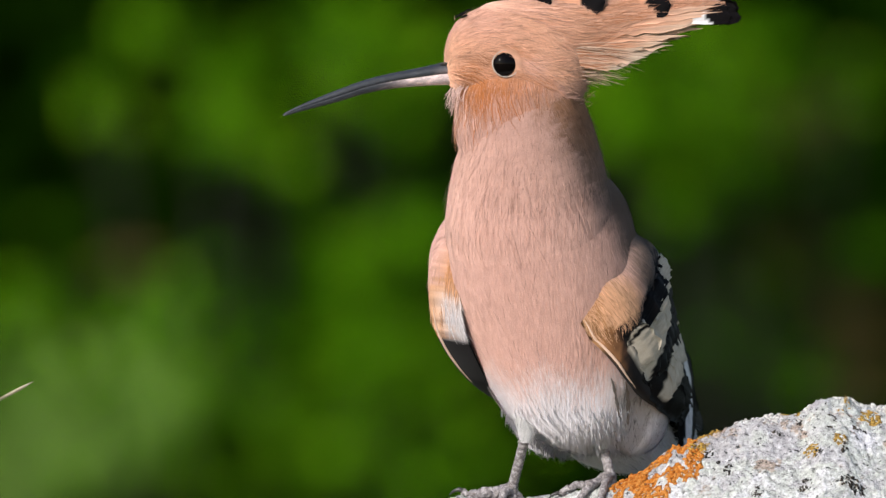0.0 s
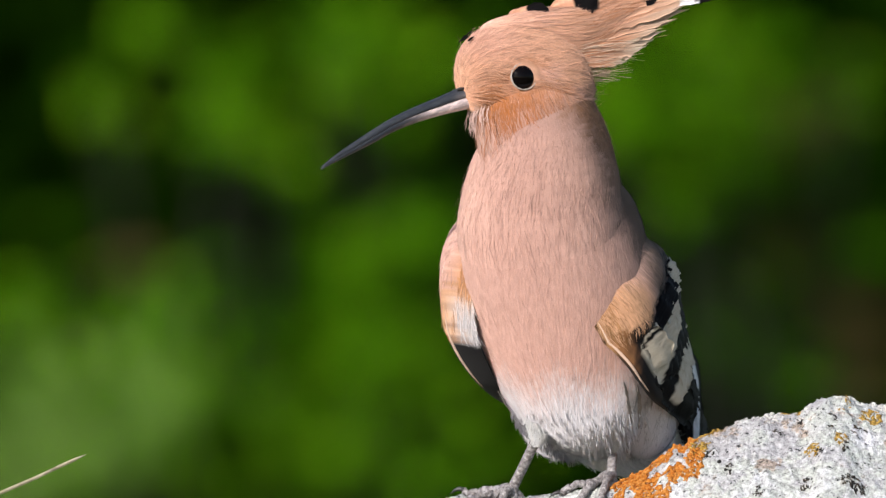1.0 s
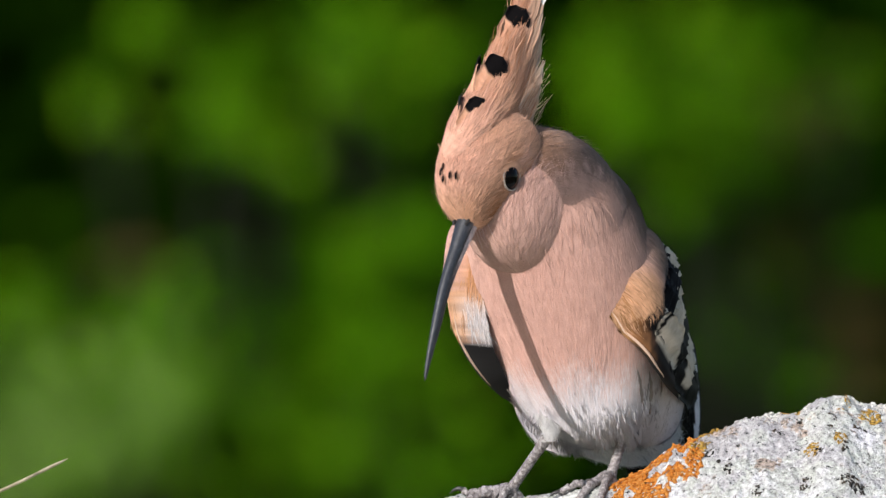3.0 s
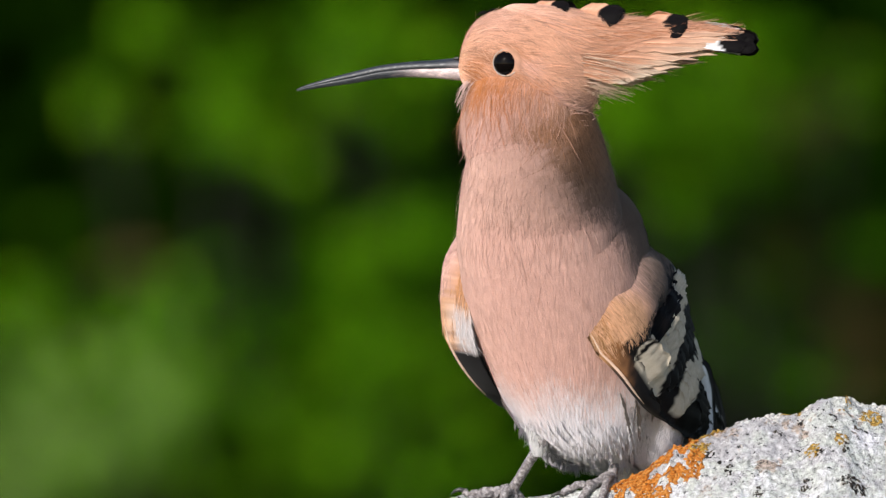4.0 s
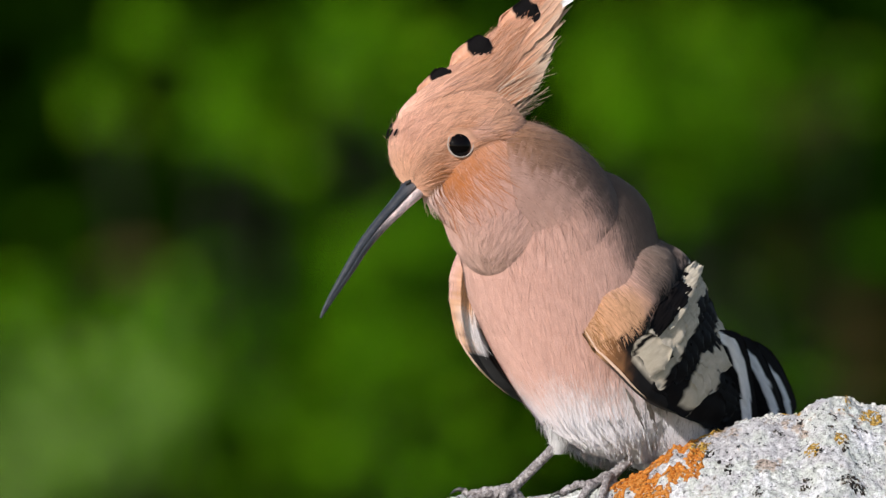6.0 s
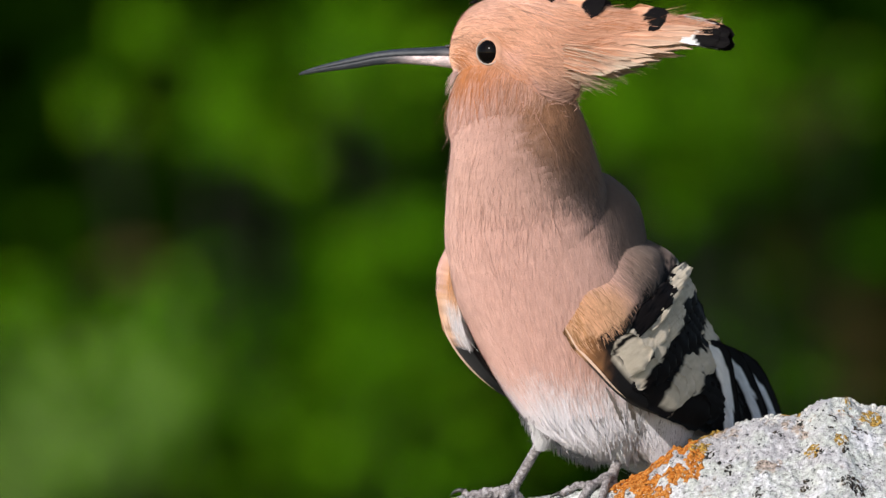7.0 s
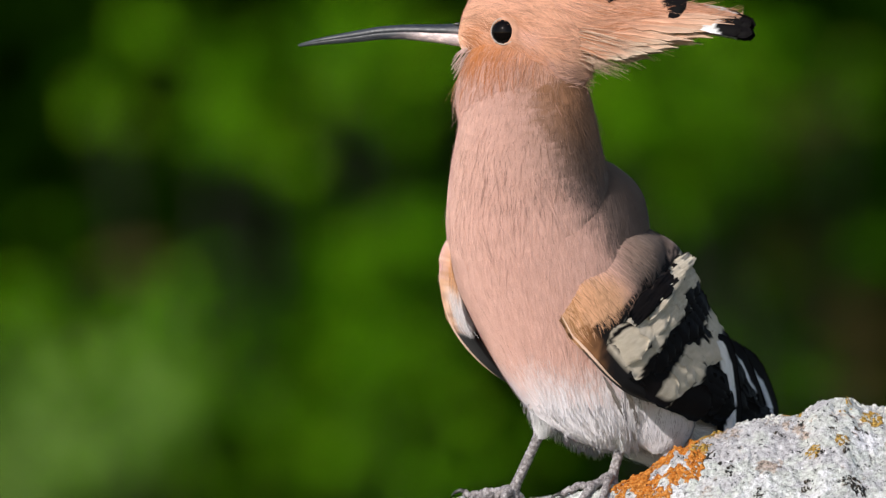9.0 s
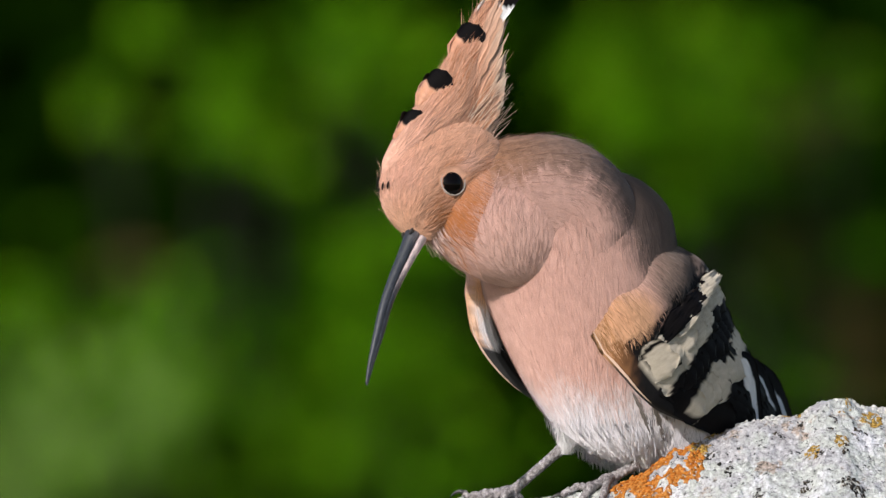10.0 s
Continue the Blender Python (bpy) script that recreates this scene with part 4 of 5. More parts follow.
def build_head(bird):
    rng = np.random.default_rng(51)
    r = smooth_path([  # x, centre z, half height, half width
        (98, -10, 8, 8), (95, 0, 28, 21), (88, 9, 46, 33), (74, 15, 61, 42), (52, 18, 73, 51), (28, 15, 84, 60), (0, 12, 90, 66), (-35, 6, 96, 70), (-75, -6, 98, 69), (-112, -16, 78, 58), (-138, -22, 46, 37), (-152, -30, 6, 6)], 64)
    cen = np.stack([r[:, 0], 0 * r[:, 0], r[:, 1]], 1)
    g = ring_surface(cen, np.array((0, 1.0, 0)), np.array((0, 0, 1.0)), r[:, 3], r[:, 2], 60)
    head = part("head", plumed("head", rng, g, head_colour, 17000, 26, 1.15, 1.0, stray=0.26, streak=0.09, fluff=0.97, avoid=lambda p: (p[:, 0] - 6) ** 2 + p[:, 2] ** 2 < 33 ** 2, extra=[(2600, 46, 1.1, 2.4, lambda p: (p[:, 2] > -10) | (p[:, 0] > 78)), (700, 26, 1.0, 5.0, lambda p: (p[:, 2] < 44) | (p[:, 0] < 30)), (260, 24, 1.1, 12.0, lambda p: (p[:, 2] < 62) | (p[:, 0] < 34)), (900, 56, 1.0, 6.0, lambda p: p[:, 0] > -62)]), bird, "orange-buff head with a folded crest")
    r = smooth_path([  # z, centre x, half width, half depth
        (24, -30, 8, 10), (8, -30, 40, 70), (-16, -28, 60, 88), (-38, -26, 69, 98), (-60, -26, 75, 106), (-90, -28, 79, 111), (-125, -30, 80, 111), (-160, -34, 74, 103), (-190, -37, 58, 82), (-210, -39, 34, 50), (-218, -40, 4, 6)], 40)
    g = ring_surface(np.stack([r[:, 1], 0 * r[:, 1], r[:, 0]], 1), np.array((0, 1.0, 0)), np.array((1.0, 0, 0)), r[:, 2], r[:, 3], 46)
    part("ruff", plumed("ruff", rng, g, ruff_colour, 11000, 36, 1.2, 0.7, stray=0.2, avoid=lambda p: p[:, 2] > -26, streak=0.05, extra=[(3000, 66, 1.1, 1.6, lambda p: p[:, 2] > -34), (420, 48, 1.0, 6.0, lambda p: (p[:, 0] > -90) | (p[:, 2] > -10)), (500, 46, 1.0, 7.0, lambda p: (p[:, 0] < 50) | (p[:, 2] > -30))], level=lambda q: 0.9 * ease(-q[..., 2], 20, 90)), head)
    for side in (1, -1):
        ball = bmesh.new()
        bmesh.ops.create_uvsphere(ball, u_segments=28, v_segments=18, radius=24 * U)
        bmesh.ops.scale(ball, vec=(1, 0.75, 1), verts=ball.verts)
        bmesh.ops.translate(ball, vec=(0, side * 55 * U, 0), verts=ball.verts)
        me = bpy.data.meshes.new("eye")
        ball.to_mesh(me)
        ball.free()
        me.materials.append(EYE)
        me.polygons.foreach_set("use_smooth", [True] * len(me.polygons))
        part("eye", me, head, "glossy black eye")
        w = np.linspace(0, 2 * np.pi, 40, endpoint=False)
        ring = np.stack([np.cos(w) * 23.5, np.full(40, side * 62.5) - 1.2 * side * np.cos(w), np.sin(w) * 23.5], 1)
        q = np.linspace(0, 2 * np.pi, 8, endpoint=False)
        v = []
        for k in range(40):
            rad = np.array((np.cos(w[k]), 0, np.sin(w[k])))
            for x in q:
                v.append(ring[k] + rad * np.cos(x) * 1.3 * (1 + 0.3 * math.sin(k * 2.1)) + np.array((0, np.sin(x) * 3.0, 0)))
        f = [(k * 8 + j, k * 8 + (j + 1) % 8, ((k + 1) % 40) * 8 + (j + 1) % 8, ((k + 1) % 40) * 8 + j) for k in range(40) for j in range(8)]
        part("eye_ring", mesh("eye_ring", np.array(v) * U, f, RIM), head, "pale beaded skin round the eye")

    # crest: stations of black-tipped feathers, folded back
    def tipped(black, pale):
        def colour(a, b):
            c = blend(np.tile(BUFF * 1.02, (len(a), 1)), np.tile(WHITE * 0.8, (len(a), 1)), ease(a, pale, pale + 0.1) * (pale < 1))
            c = blend(c, np.tile(RUST, (len(a), 1)), 0.3 * (np.mod(b * 2.3 + 0.4 * a, 0.5) < 0.2) * (a < min(black, pale)))
            c = np.where((a > black + 0.10 * b * b)[:, None], BLACK, c)
            return c
        return colour

    # the packed lower part of the crest
    q = smooth_path([(40, 88, 8, 10), (10, 90, 20, 28), (-60, 70, 42, 48), (-140, 50, 56, 38), (-220, 60, 46, 27), (-300, 72, 32, 18), (-370, 88, 15, 9), (-405, 94, 3, 2)], 50)
    g = ring_surface(np.stack([q[:, 0], 0 * q[:, 0], q[:, 1]], 1), np.array((0, 1.0, 0)), np.array((0, 0, 1.0)), q[:, 3], q[:, 2], 30)
    def crest_colour(p, s, r):
        c = blend(np.tile(BUFF, (len(p), 1)), RUST * 1.1, 0.75 * ease(np.sin(p[:, 2] * 0.21 + p[:, 0] * 0.035 + r.normal(0, 0.7, len(p))), 0.1, 1.0) * ease(-p[:, 0], 60, 150))
        c = blend(c, CREAM * 1.15, ease(-p[:, 0] - 2.2 * p[:, 2] + r.normal(0, 22, len(p)), 130, 235) * 0.75)
        return speckle(blend(c, PINK * 1.1, ease(p[:, 0], -70, 20) * 0.5), r, 0.09)

    part("crest", plumed("crest", rng, g, crest_colour, 8500, 74, 1.15, 1.6, stray=0.09, streak=0.16, extra=[(900, 80, 1.0, 2.6, lambda p: p[:, 0] > -60)]), head, "long buff crest feathers, packed and folded back")
    for side in (1, -1):
        rows = ((70, -94, 40, 0.52, 2), (38, -186, 44, 0.50, 2), (4, -306, 48, 0.46, 0.9), (-30, -410, 40, 0.55, 0.22), (-45, -428, 34, 0.60, 0.26))
        for r, (bx, tx, wd, black, pale) in enumerate(rows):
            for k in ((0, 1) if r > 2 else (0,)):
                xs = np.linspace(min(bx, tx + (84 if r < 3 else 104)), tx + rng.uniform(-4, 4), 9)
                top = np.interp(xs, (-430, -306, -186, -94, -28, 8, 42, 74), (101, 108, 116, 117, 111, 103, 92, 70)) - (14 if k == 0 else 30) + (4 - r) * 1.3
                out = ((9 if k == 0 else 21) + (4 - r) * 2.2) * np.interp(xs, (-430, -300, -150, -60, 80), (0.7, 1.5, 1.8, 1.4, 1.0)) * np.linspace(0.35, 1.0, 9)
                spine = np.stack([xs, side * out, top], 1)
                feather("crest_feather", spine[0], spine[-1], (0.0, side * 1.0, 0.5), wd if k == 0 else wd * 0.8,
                        tipped(black, pale) if k == 0 or r > 2 else tipped(2, 2), head, rng, cup=0.22, blunt=0.3, ragged=0.03, spine=spine)
        for k in range(34):  # plain lower feathers in thin pointed strands
            q = k / 33
            tone = BUFF * (0.96 - 0.06 * q) * (1 - 0.12 * (k % 2)) if k % 3 else BUFF * 0.55 + RUST * 0.45
            tip = np.array((-398 + 185 * q + rng.uniform(-26, 26), side * (7 + 20 * q), 88 - 96 * q + rng.uniform(-8, 8)))
            feather("crest_feather", (-50 - 60 * q, side * (34 + 8 * q), 60 - 62 * q), tip, (0, side * 1.0, 0.45 - 0.4 * q), rng.uniform(9, 17),
                    lambda a, b, tone=tone, q=q: blend(np.tile(tone, (len(a), 1)) * (1 - 0.3 * (np.abs(b) < 0.15))[:, None], CREAM * 1.2, ease(a, 0.55, 0.95) * (0.25 + 0.6 * q)), head, rng, cup=0.15, blunt=1.5, ragged=0.25, bend=rng.uniform(-0.02, 0.03))
        wisps = []
        for k in range(140):  # soft down below the crest
            x, y, z = rng.uniform(-150, -100), side * rng.uniform(10, 40), rng.uniform(-30, 40)
            reach, rise = rng.uniform(30, 80) + 1.1 * (z + 30) * rng.uniform(0.3, 1.0), rng.uniform(-0.28, 0.05)
            wisps.append(tube(smooth_path([(x, y, z), (x - reach * 0.5, y, z + reach * rise * 0.45), (x - reach, y * rng.uniform(0.7, 1.2), z + reach * rise - rng.uniform(-3, 7))], 7), np.linspace(0.65, 0.2, 7), 4))
        v, f = joined(wisps)
        tagged(part("crest_down", mesh("crest_down", np.array(v) * U, f, DOWN, True, np.tile(CREAM * 0.55 + BUFF * 0.5, (len(v), 1))), head, "pale wispy down below the crest"), kind="stuff")
    # small dark marks on the forehead and whiskers at the bill
    dots = []
    for k in range(5):
        dx, dy = rng.uniform(40, 78), rng.uniform(-24, 24)
        z = np.interp(dx, (40, 62, 84), (100, 93, 79)) * math.sqrt(max(0.05, 1 - (dy / 55) ** 2))
        dots.append(tube([(dx + 4, dy, z - 1), (dx, dy, z + 1), (dx - 6, dy, z + 3.5), (dx - 10, dy, z + 4.5)], [0.6, 2.0, 1.9, 0.5], 7))
    v, f = joined(dots)
    tagged(part("forehead_mark", mesh("forehead_mark", np.array(v) * U, f, VANE, True, np.tile(BLACK, (len(v), 1))), head, "tiny dark feather tips"), kind="stuff")
    tufts = []
    for _ in range(220):
        y, z = rng.uniform(-30, 30), rng.uniform(-100, -30)
        x = np.interp(-z, (30, 50, 80), (86, 70, 55)) - 0.02 * y * y
        tufts.append(tube(smooth_path([(x - 6, y, z + 4), (x + 6, y * 1.1, z - 12), (x + rng.uniform(4, 17), y * 1.25, z - rng.uniform(18, 50))], 6), np.linspace(0.75, 0.25, 6), 4))
    v, f = joined(tufts)
    chin = part("chin_tuft", mesh("chin_tuft", (np.array(v) - np.array((66, 0, -44))) * U, f, DOWN, True, np.tile(WHITE * 0.22 + PINK * 0.85, (len(v), 1))), head, "whitish chin bristles")
    tagged(chin, kind="stuff")

    # bill
    def mandible(name, path, label, colour, upper):
        q = smooth_path(path, 40)  # x, z, half height, half width
        cen = np.stack([q[:, 0], 0 * q[:, 0], q[:, 1]], 1)
        g = ring_surface(cen, np.array((0, 1.0, 0)), np.array((0, 0, 1.0)), q[:, 3], q[:, 2], 24)
        flat = g[..., 2] < (q[:, 1] - 0.35 * q[:, 2])[:, None] if upper else g[..., 2] > (q[:, 1] + 0.35 * q[:, 2])[:, None]
        cut = (q[:, 1] - 0.35 * q[:, 2] if upper else q[:, 1] + 0.35 * q[:, 2])[:, None] + 0 * g[..., 2]
        g[..., 2] = np.where(flat, cut, g[..., 2])
        v = g.reshape(-1, 3)
        f = grid_faces(40, 24) + [tuple(range(24)), tuple(range(39 * 24, 40 * 24))]
        return mesh(name, v * U, f, HORN, True, colour(v)), label

    dark, pale = np.array((0.018, 0.020, 0.026)), np.array((0.46, 0.36, 0.36))
    me, lab = mandible("upper_bill", [(72, -6, 18, 22), (100, -8.5, 15, 17), (145, -14, 12, 13), (195, -20.4, 10.2, 10), (240, -29.5, 9.4, 8.5), (285, -43, 8.4, 7.5), (345, -61.2, 5, 4.5), (375, -72, 3, 3), (389, -78, 1, 1)], "long dark decurved upper bill",
                       lambda v: blend(np.tile(dark, (len(v), 1)), pale * 0.5, ease(-v[:, 0], -130, -80) * ease(-v[:, 2], -2, 14) * 0.5), True)
    part("upper_bill", me, head, lab)
    me, lab = mandible("lower_bill", [(-24, 1, 15, 19), (4, 0, 14.5, 16), (49, -3.5, 11.5, 12), (99, -8.6, 9.6, 9.5), (144, -16.5, 8.6, 8), (189, -29.6, 7.4, 7), (249, -45.8, 4.8, 4.3), (279, -55.2, 2.8, 2.6), (291, -60, 1, 1)], "grey-pink lower bill with a dark tip",
                       lambda v: blend(np.tile(pale, (len(v), 1)), dark, ease(v[:, 0] + rng.normal(0, 5, len(v)), 25, 130)), False)
    lower = part("lower_bill", me, head, lab)
    v, f = tube([(60, 0, -22), (80, 0, -19), (96, 0, -18), (118, 0, -18)], [13, 13, 9, 2], 12)
    part("mouth", mesh("mouth", np.array(v) * U, f, MOUTH), head, "pink inside of the mouth")
    for side in (1, -1):
        v, f = tube([(108, side * 12.5, 3), (101, side * 14.5, 3.4), (94, side * 15.5, 3.6)], [1.5, 3.4, 1.5], 8)
        part("nostril", mesh("nostril", np.array(v) * U, f, CLAW), head)
    return head, lower, chin


def build_neck(bird):
    rng = np.random.default_rng(61)
    rings = []
    for k in range(NECKS):
        u = k / (NECKS - 1)
        hw = np.interp(u, (0, 0.35, 0.6, 0.8, 1), (149, 134, 108, 86, 60))
        hf = np.interp(u, (0, 0.35, 0.6, 0.8, 1), (151, 134, 123, 112, 84))
        h = np.interp(u, (0, 0.6, 1), (120, 96, 56))
        z = np.sin(np.linspace(np.pi / 2, -np.pi / 2, 30)) * h
        prof = np.clip(1 - np.abs(z / h) ** 2.6, 0.0004, 1) ** 0.5
        cen = np.stack([0 * z, 0 * z, z], 1)
        g = ring_surface(cen, np.array((0, 1.0, 0)), np.array((1.0, 0, 0)), hw * prof, hf * prof, 48)
        rings.append(part("neck", plumed("neck", rng, g, lambda p, s, r, u=u: neck_colour(p, s, r, min(1.0, max(0.0, (u - 0.2) / 0.6))), 4600, 36, 1.15, 0.6, streak=0.08, avoid=lambda p, h=h: (p[:, 2] > 0.92 * h) | (p[:, 2] < -0.62 * h), extra=[(450, 64, 1.3, 2.0, lambda p, h=h: (p[:, 2] > 0.9 * h) | (p[:, 2] < -0.5 * h))] + ([(1600, 86, 1.2, 0.8, lambda p, h=h: np.abs(p[:, 2] + 0.35 * h) > 0.4 * h)] if k < 9 else []) + [(420, 74, 1.05, 7.0, lambda p, h=h: np.abs(p[:, 2]) > 0.6 * h)] + ([(420, 46, 1.0, 11.0, lambda p, h=h: (p[:, 0] > -40) | (np.abs(p[:, 2]) > 0.5 * h))] if k > 6 else []) + [(450, 54, 1.2, 6.0, lambda p, h=h: (p[:, 0] > -45) | (np.abs(p[:, 2]) > 0.5 * h))] + ([(160, 50, 1.2, 8.0, lambda p, h=h: (p[:, 0] < 60) | (np.abs(p[:, 2]) > 0.5 * h))] if k > 12 else []), level=lambda q: 0.95), bird))
    x = np.sin(np.linspace(np.pi / 2, -np.pi / 2, 40))
    prof = np.sqrt(np.clip(1 - x * x, 0.0001, 1))
    g = ring_surface(np.stack([x * 126, 0 * x, -22 * (1 - x)], 1), np.array((0, 1.0, 0)), np.array((0, 0, 1.0)), 107 * prof, 172 * prof, 56)
    throat = part("throat", plumed("throat", rng, g, throat_colour, 9500, 38, 1.15, 0.7, stray=0.22, streak=0.06, extra=[(2400, 66, 1.0, 3.0, lambda p: p[:, 0] > 70), (1800, 70, 1.0, 7.0, lambda p: p[:, 0] > 25), (700, 60, 1.0, 14.0, lambda p: p[:, 0] > 10)]), bird, "swelling pinkish throat feathers")
    return rings, throat


NECKS = 22
FEET = {1: (296, -14), -1: (122, 30)}  # x and y of each ankle on the boulder, model units


def toe(rng, way, length, parent_pieces, claws, base):
    """One knuckled toe that follows the boulder, with its claw."""
    n = 26
    pts, rad = [], []
    for i in range(n):
        q = i / (n - 1)
        x, y = base[0] + way[0] * length * q, base[1] + way[1] * length * q
        z = rock_z(x, y) + 9 + 9 * (1 - q) ** 2 * 0.8
        pts.append((x, y, z))
        rad.append(7.0 - 2.4 * q + 1.5 * abs(math.sin(i * 0.95)) + rng.uniform(0, 0.7))
    pts[0] = (base[0], base[1], base[2])
    parent_pieces.append(tube(pts, rad, 10))
    e, w = np.array(pts[-1]), np.array(way + (0,))
    claws.append(tube([e - w * 2, e + w * 7 + (0, 0, 3), e + w * 16 + (0, 0, 0), e + w * 24 + (0, 0, -7)], [4.5, 4, 2.6, 0.5], 8))


def build_legs(bird):
    rng = np.random.default_rng(71)
    shanks = []
    for side in (1, -1):
        fx, fy = FEET[side]
        fz = rock_z(fx, fy) + 22
        base = (fx, fy, fz)
        a0 = math.radians(205 if side < 0 else 222)
        hub = tube([(fx, fy, fz - 16), (fx, fy, fz - 4), (fx, fy, fz + 8)], [10, 11, 8], 12)
        foot = part("foot", mesh("foot", np.array(hub[0]) * U + np.array((0, 0, 1.0)), hub[1], LEG), bird, "grey scaly foot gripping the rock")
        for da, ln in ((-32, 88), (0, 104), (34, 84), (182, 62)):
            a = a0 + math.radians(da)
            bits, claws = [], []
            toe(rng, (math.cos(a), math.sin(a)), ln, bits, claws, base)
            part("toe", mesh("toe", np.array(bits[0][0]) * U + np.array((0, 0, 1.0)), bits[0][1], LEG), foot)
            part("claw", mesh("claw", np.array(claws[0][0]) * U + np.array((0, 0, 1.0)), claws[0][1], CLAW), foot)
        q = np.linspace(0, 1, 90)
        v, f = tube(np.stack([0 * q, 0 * q, q * 128 - 4], 1), 8.2 + 2.5 * np.exp(-(q / 0.08) ** 2) + 1.1 * np.abs(np.sin(q * 44)) + 2.0 * ease(q, 0.75, 1.0), 14)
        shank = part("shank", mesh("shank", np.array(v) * U, f, LEG), bird, "slim grey scaly leg")
        shanks.append((shank, Vector((fx * U, fy * U, 1.0 + fz * U)), Vector((-40 * U, 52 * U, -196 * U)) if side > 0 else Vector((57 * U, -52 * U, -174 * U))))
    return shanks


hoopoe = tagged(new("hoopoe"), "pinkish-buff hoopoe with a black-tipped crest, perched on the boulder", "bird")
trunk = build_body(hoopoe)
trunk += [build_wing(hoopoe, 1), build_wing(hoopoe, -1)]
tail = build_tail(hoopoe)
head, lower_bill, chin_tuft = build_head(hoopoe)
neck, throat = build_neck(hoopoe)
shanks = build_legs(hoopoe)


# ---- poses along the clip ----
BODY = [
    (0, pose(0.03805, 0.00000, 0.97316, 1.2, 0.6, -116.0)),
    (0.1, pose(0.03805, 0.00000, 0.97316, 1.2, 0.6, -116.0)),
    (0.25, pose(0.04231, 0.00000, 0.97398, 5.5, 1.8, -107.9)),
    (0.5, pose(0.04231, 0.00000, 0.97398, 5.5, 1.8, -107.9)),
    (0.8, pose(0.04231, 0.00000, 0.97398, 5.5, 1.8, -107.9)),
    (0.95, pose(0.04092, 0.00000, 0.97168, 1.5, 0.6, -114.0)),
    (1, pose(0.04092, 0.00000, 0.97168, 1.5, 0.6, -114.0)),
    (1.5, pose(0.04018, 0.00000, 0.97290, 0.5, 0.2, -114.0)),
    (2, pose(0.03887, 0.00000, 0.97262, 0.1, 0.0, -114.0)),
    (2.3, pose(0.03887, 0.00000, 0.97262, 0.1, 0.0, -114.0)),
    (2.45, pose(0.04054, 0.00000, 0.97045, 2.0, 0.9, -113.0)),
    (2.5, pose(0.04054, 0.00000, 0.97045, 2.0, 0.9, -113.0)),
    (2.7, pose(0.04054, 0.00000, 0.97045, 2.0, 0.9, -113.0)),
    (2.9, pose(0.04231, 0.00000, 0.97398, 5.5, 1.8, -107.9)),
    (3.4, pose(0.04231, 0.00000, 0.97398, 5.5, 1.8, -107.9)),
    (3.6, pose(0.04222, 0.00000, 0.96869, 0.4, 0.2, -120.0)),
    (4, pose(0.04222, 0.00000, 0.96869, 0.4, 0.2, -120.0)),
    (4.2, pose(0.04258, 0.00000, 0.97032, 1.7, 1.2, -125.0)),
    (4.5, pose(0.04258, 0.00000, 0.97032, 1.7, 1.2, -125.0)),
    (4.7, pose(0.04258, 0.00000, 0.97032, 1.7, 1.2, -125.0)),
    (4.9, pose(0.03996, 0.00000, 0.97330, 4.2, 3.3, -127.9)),
    (5, pose(0.03996, 0.00000, 0.97330, 4.2, 3.3, -127.9)),
    (5.1, pose(0.03996, 0.00000, 0.97330, 4.2, 3.3, -127.9)),
    (5.3, pose(0.04929, 0.00000, 0.96949, 2.7, 2.3, -129.9)),
    (5.5, pose(0.04929, 0.00000, 0.96949, 2.7, 2.3, -129.9)),
    (5.7, pose(0.04929, 0.00000, 0.96949, 2.7, 2.3, -129.9)),
    (5.95, pose(0.04929, 0.00000, 0.96949, 2.7, 2.3, -129.9)),
    (6.15, pose(0.04348, 0.00000, 0.97073, 0.7, 0.7, -134.0)),
    (7, pose(0.04348, 0.00000, 0.97073, 0.7, 0.7, -134.0)),
    (7.2, pose(0.04348, 0.00000, 0.97073, 0.7, 0.7, -134.0)),
    (7.4, pose(0.04802, 0.00000, 0.97153, 1.9, 1.6, -130.0)),
    (7.5, pose(0.04802, 0.00000, 0.97153, 1.9, 1.6, -130.0)),
    (7.7, pose(0.04802, 0.00000, 0.97153, 1.9, 1.6, -130.0)),
    (7.8, pose(0.04367, 0.00000, 0.97371, 1.7, 1.5, -132.0)),
    (8, pose(0.04367, 0.00000, 0.97371, 1.7, 1.5, -132.0)),
    (8.2, pose(0.04070, 0.00000, 0.97357, 1.2, 1.3, -136.0)),
    (8.5, pose(0.04070, 0.00000, 0.97357, 1.2, 1.3, -136.0)),
    (9, pose(0.04395, 0.00000, 0.97439, 0.1, 0.1, -137.0)),
    (9.5, pose(0.04314, 0.00000, 0.97371, 0.1, 0.1, -137.0)),
    (9.6, pose(0.04314, 0.00000, 0.97371, 0.1, 0.1, -137.0)),
    (9.8, pose(0.05201, 0.00000, 0.96964, -0.4, -0.4, -134.0)),
    (10, pose(0.05201, 0.00000, 0.96964, -0.4, -0.4, -134.0)),
]
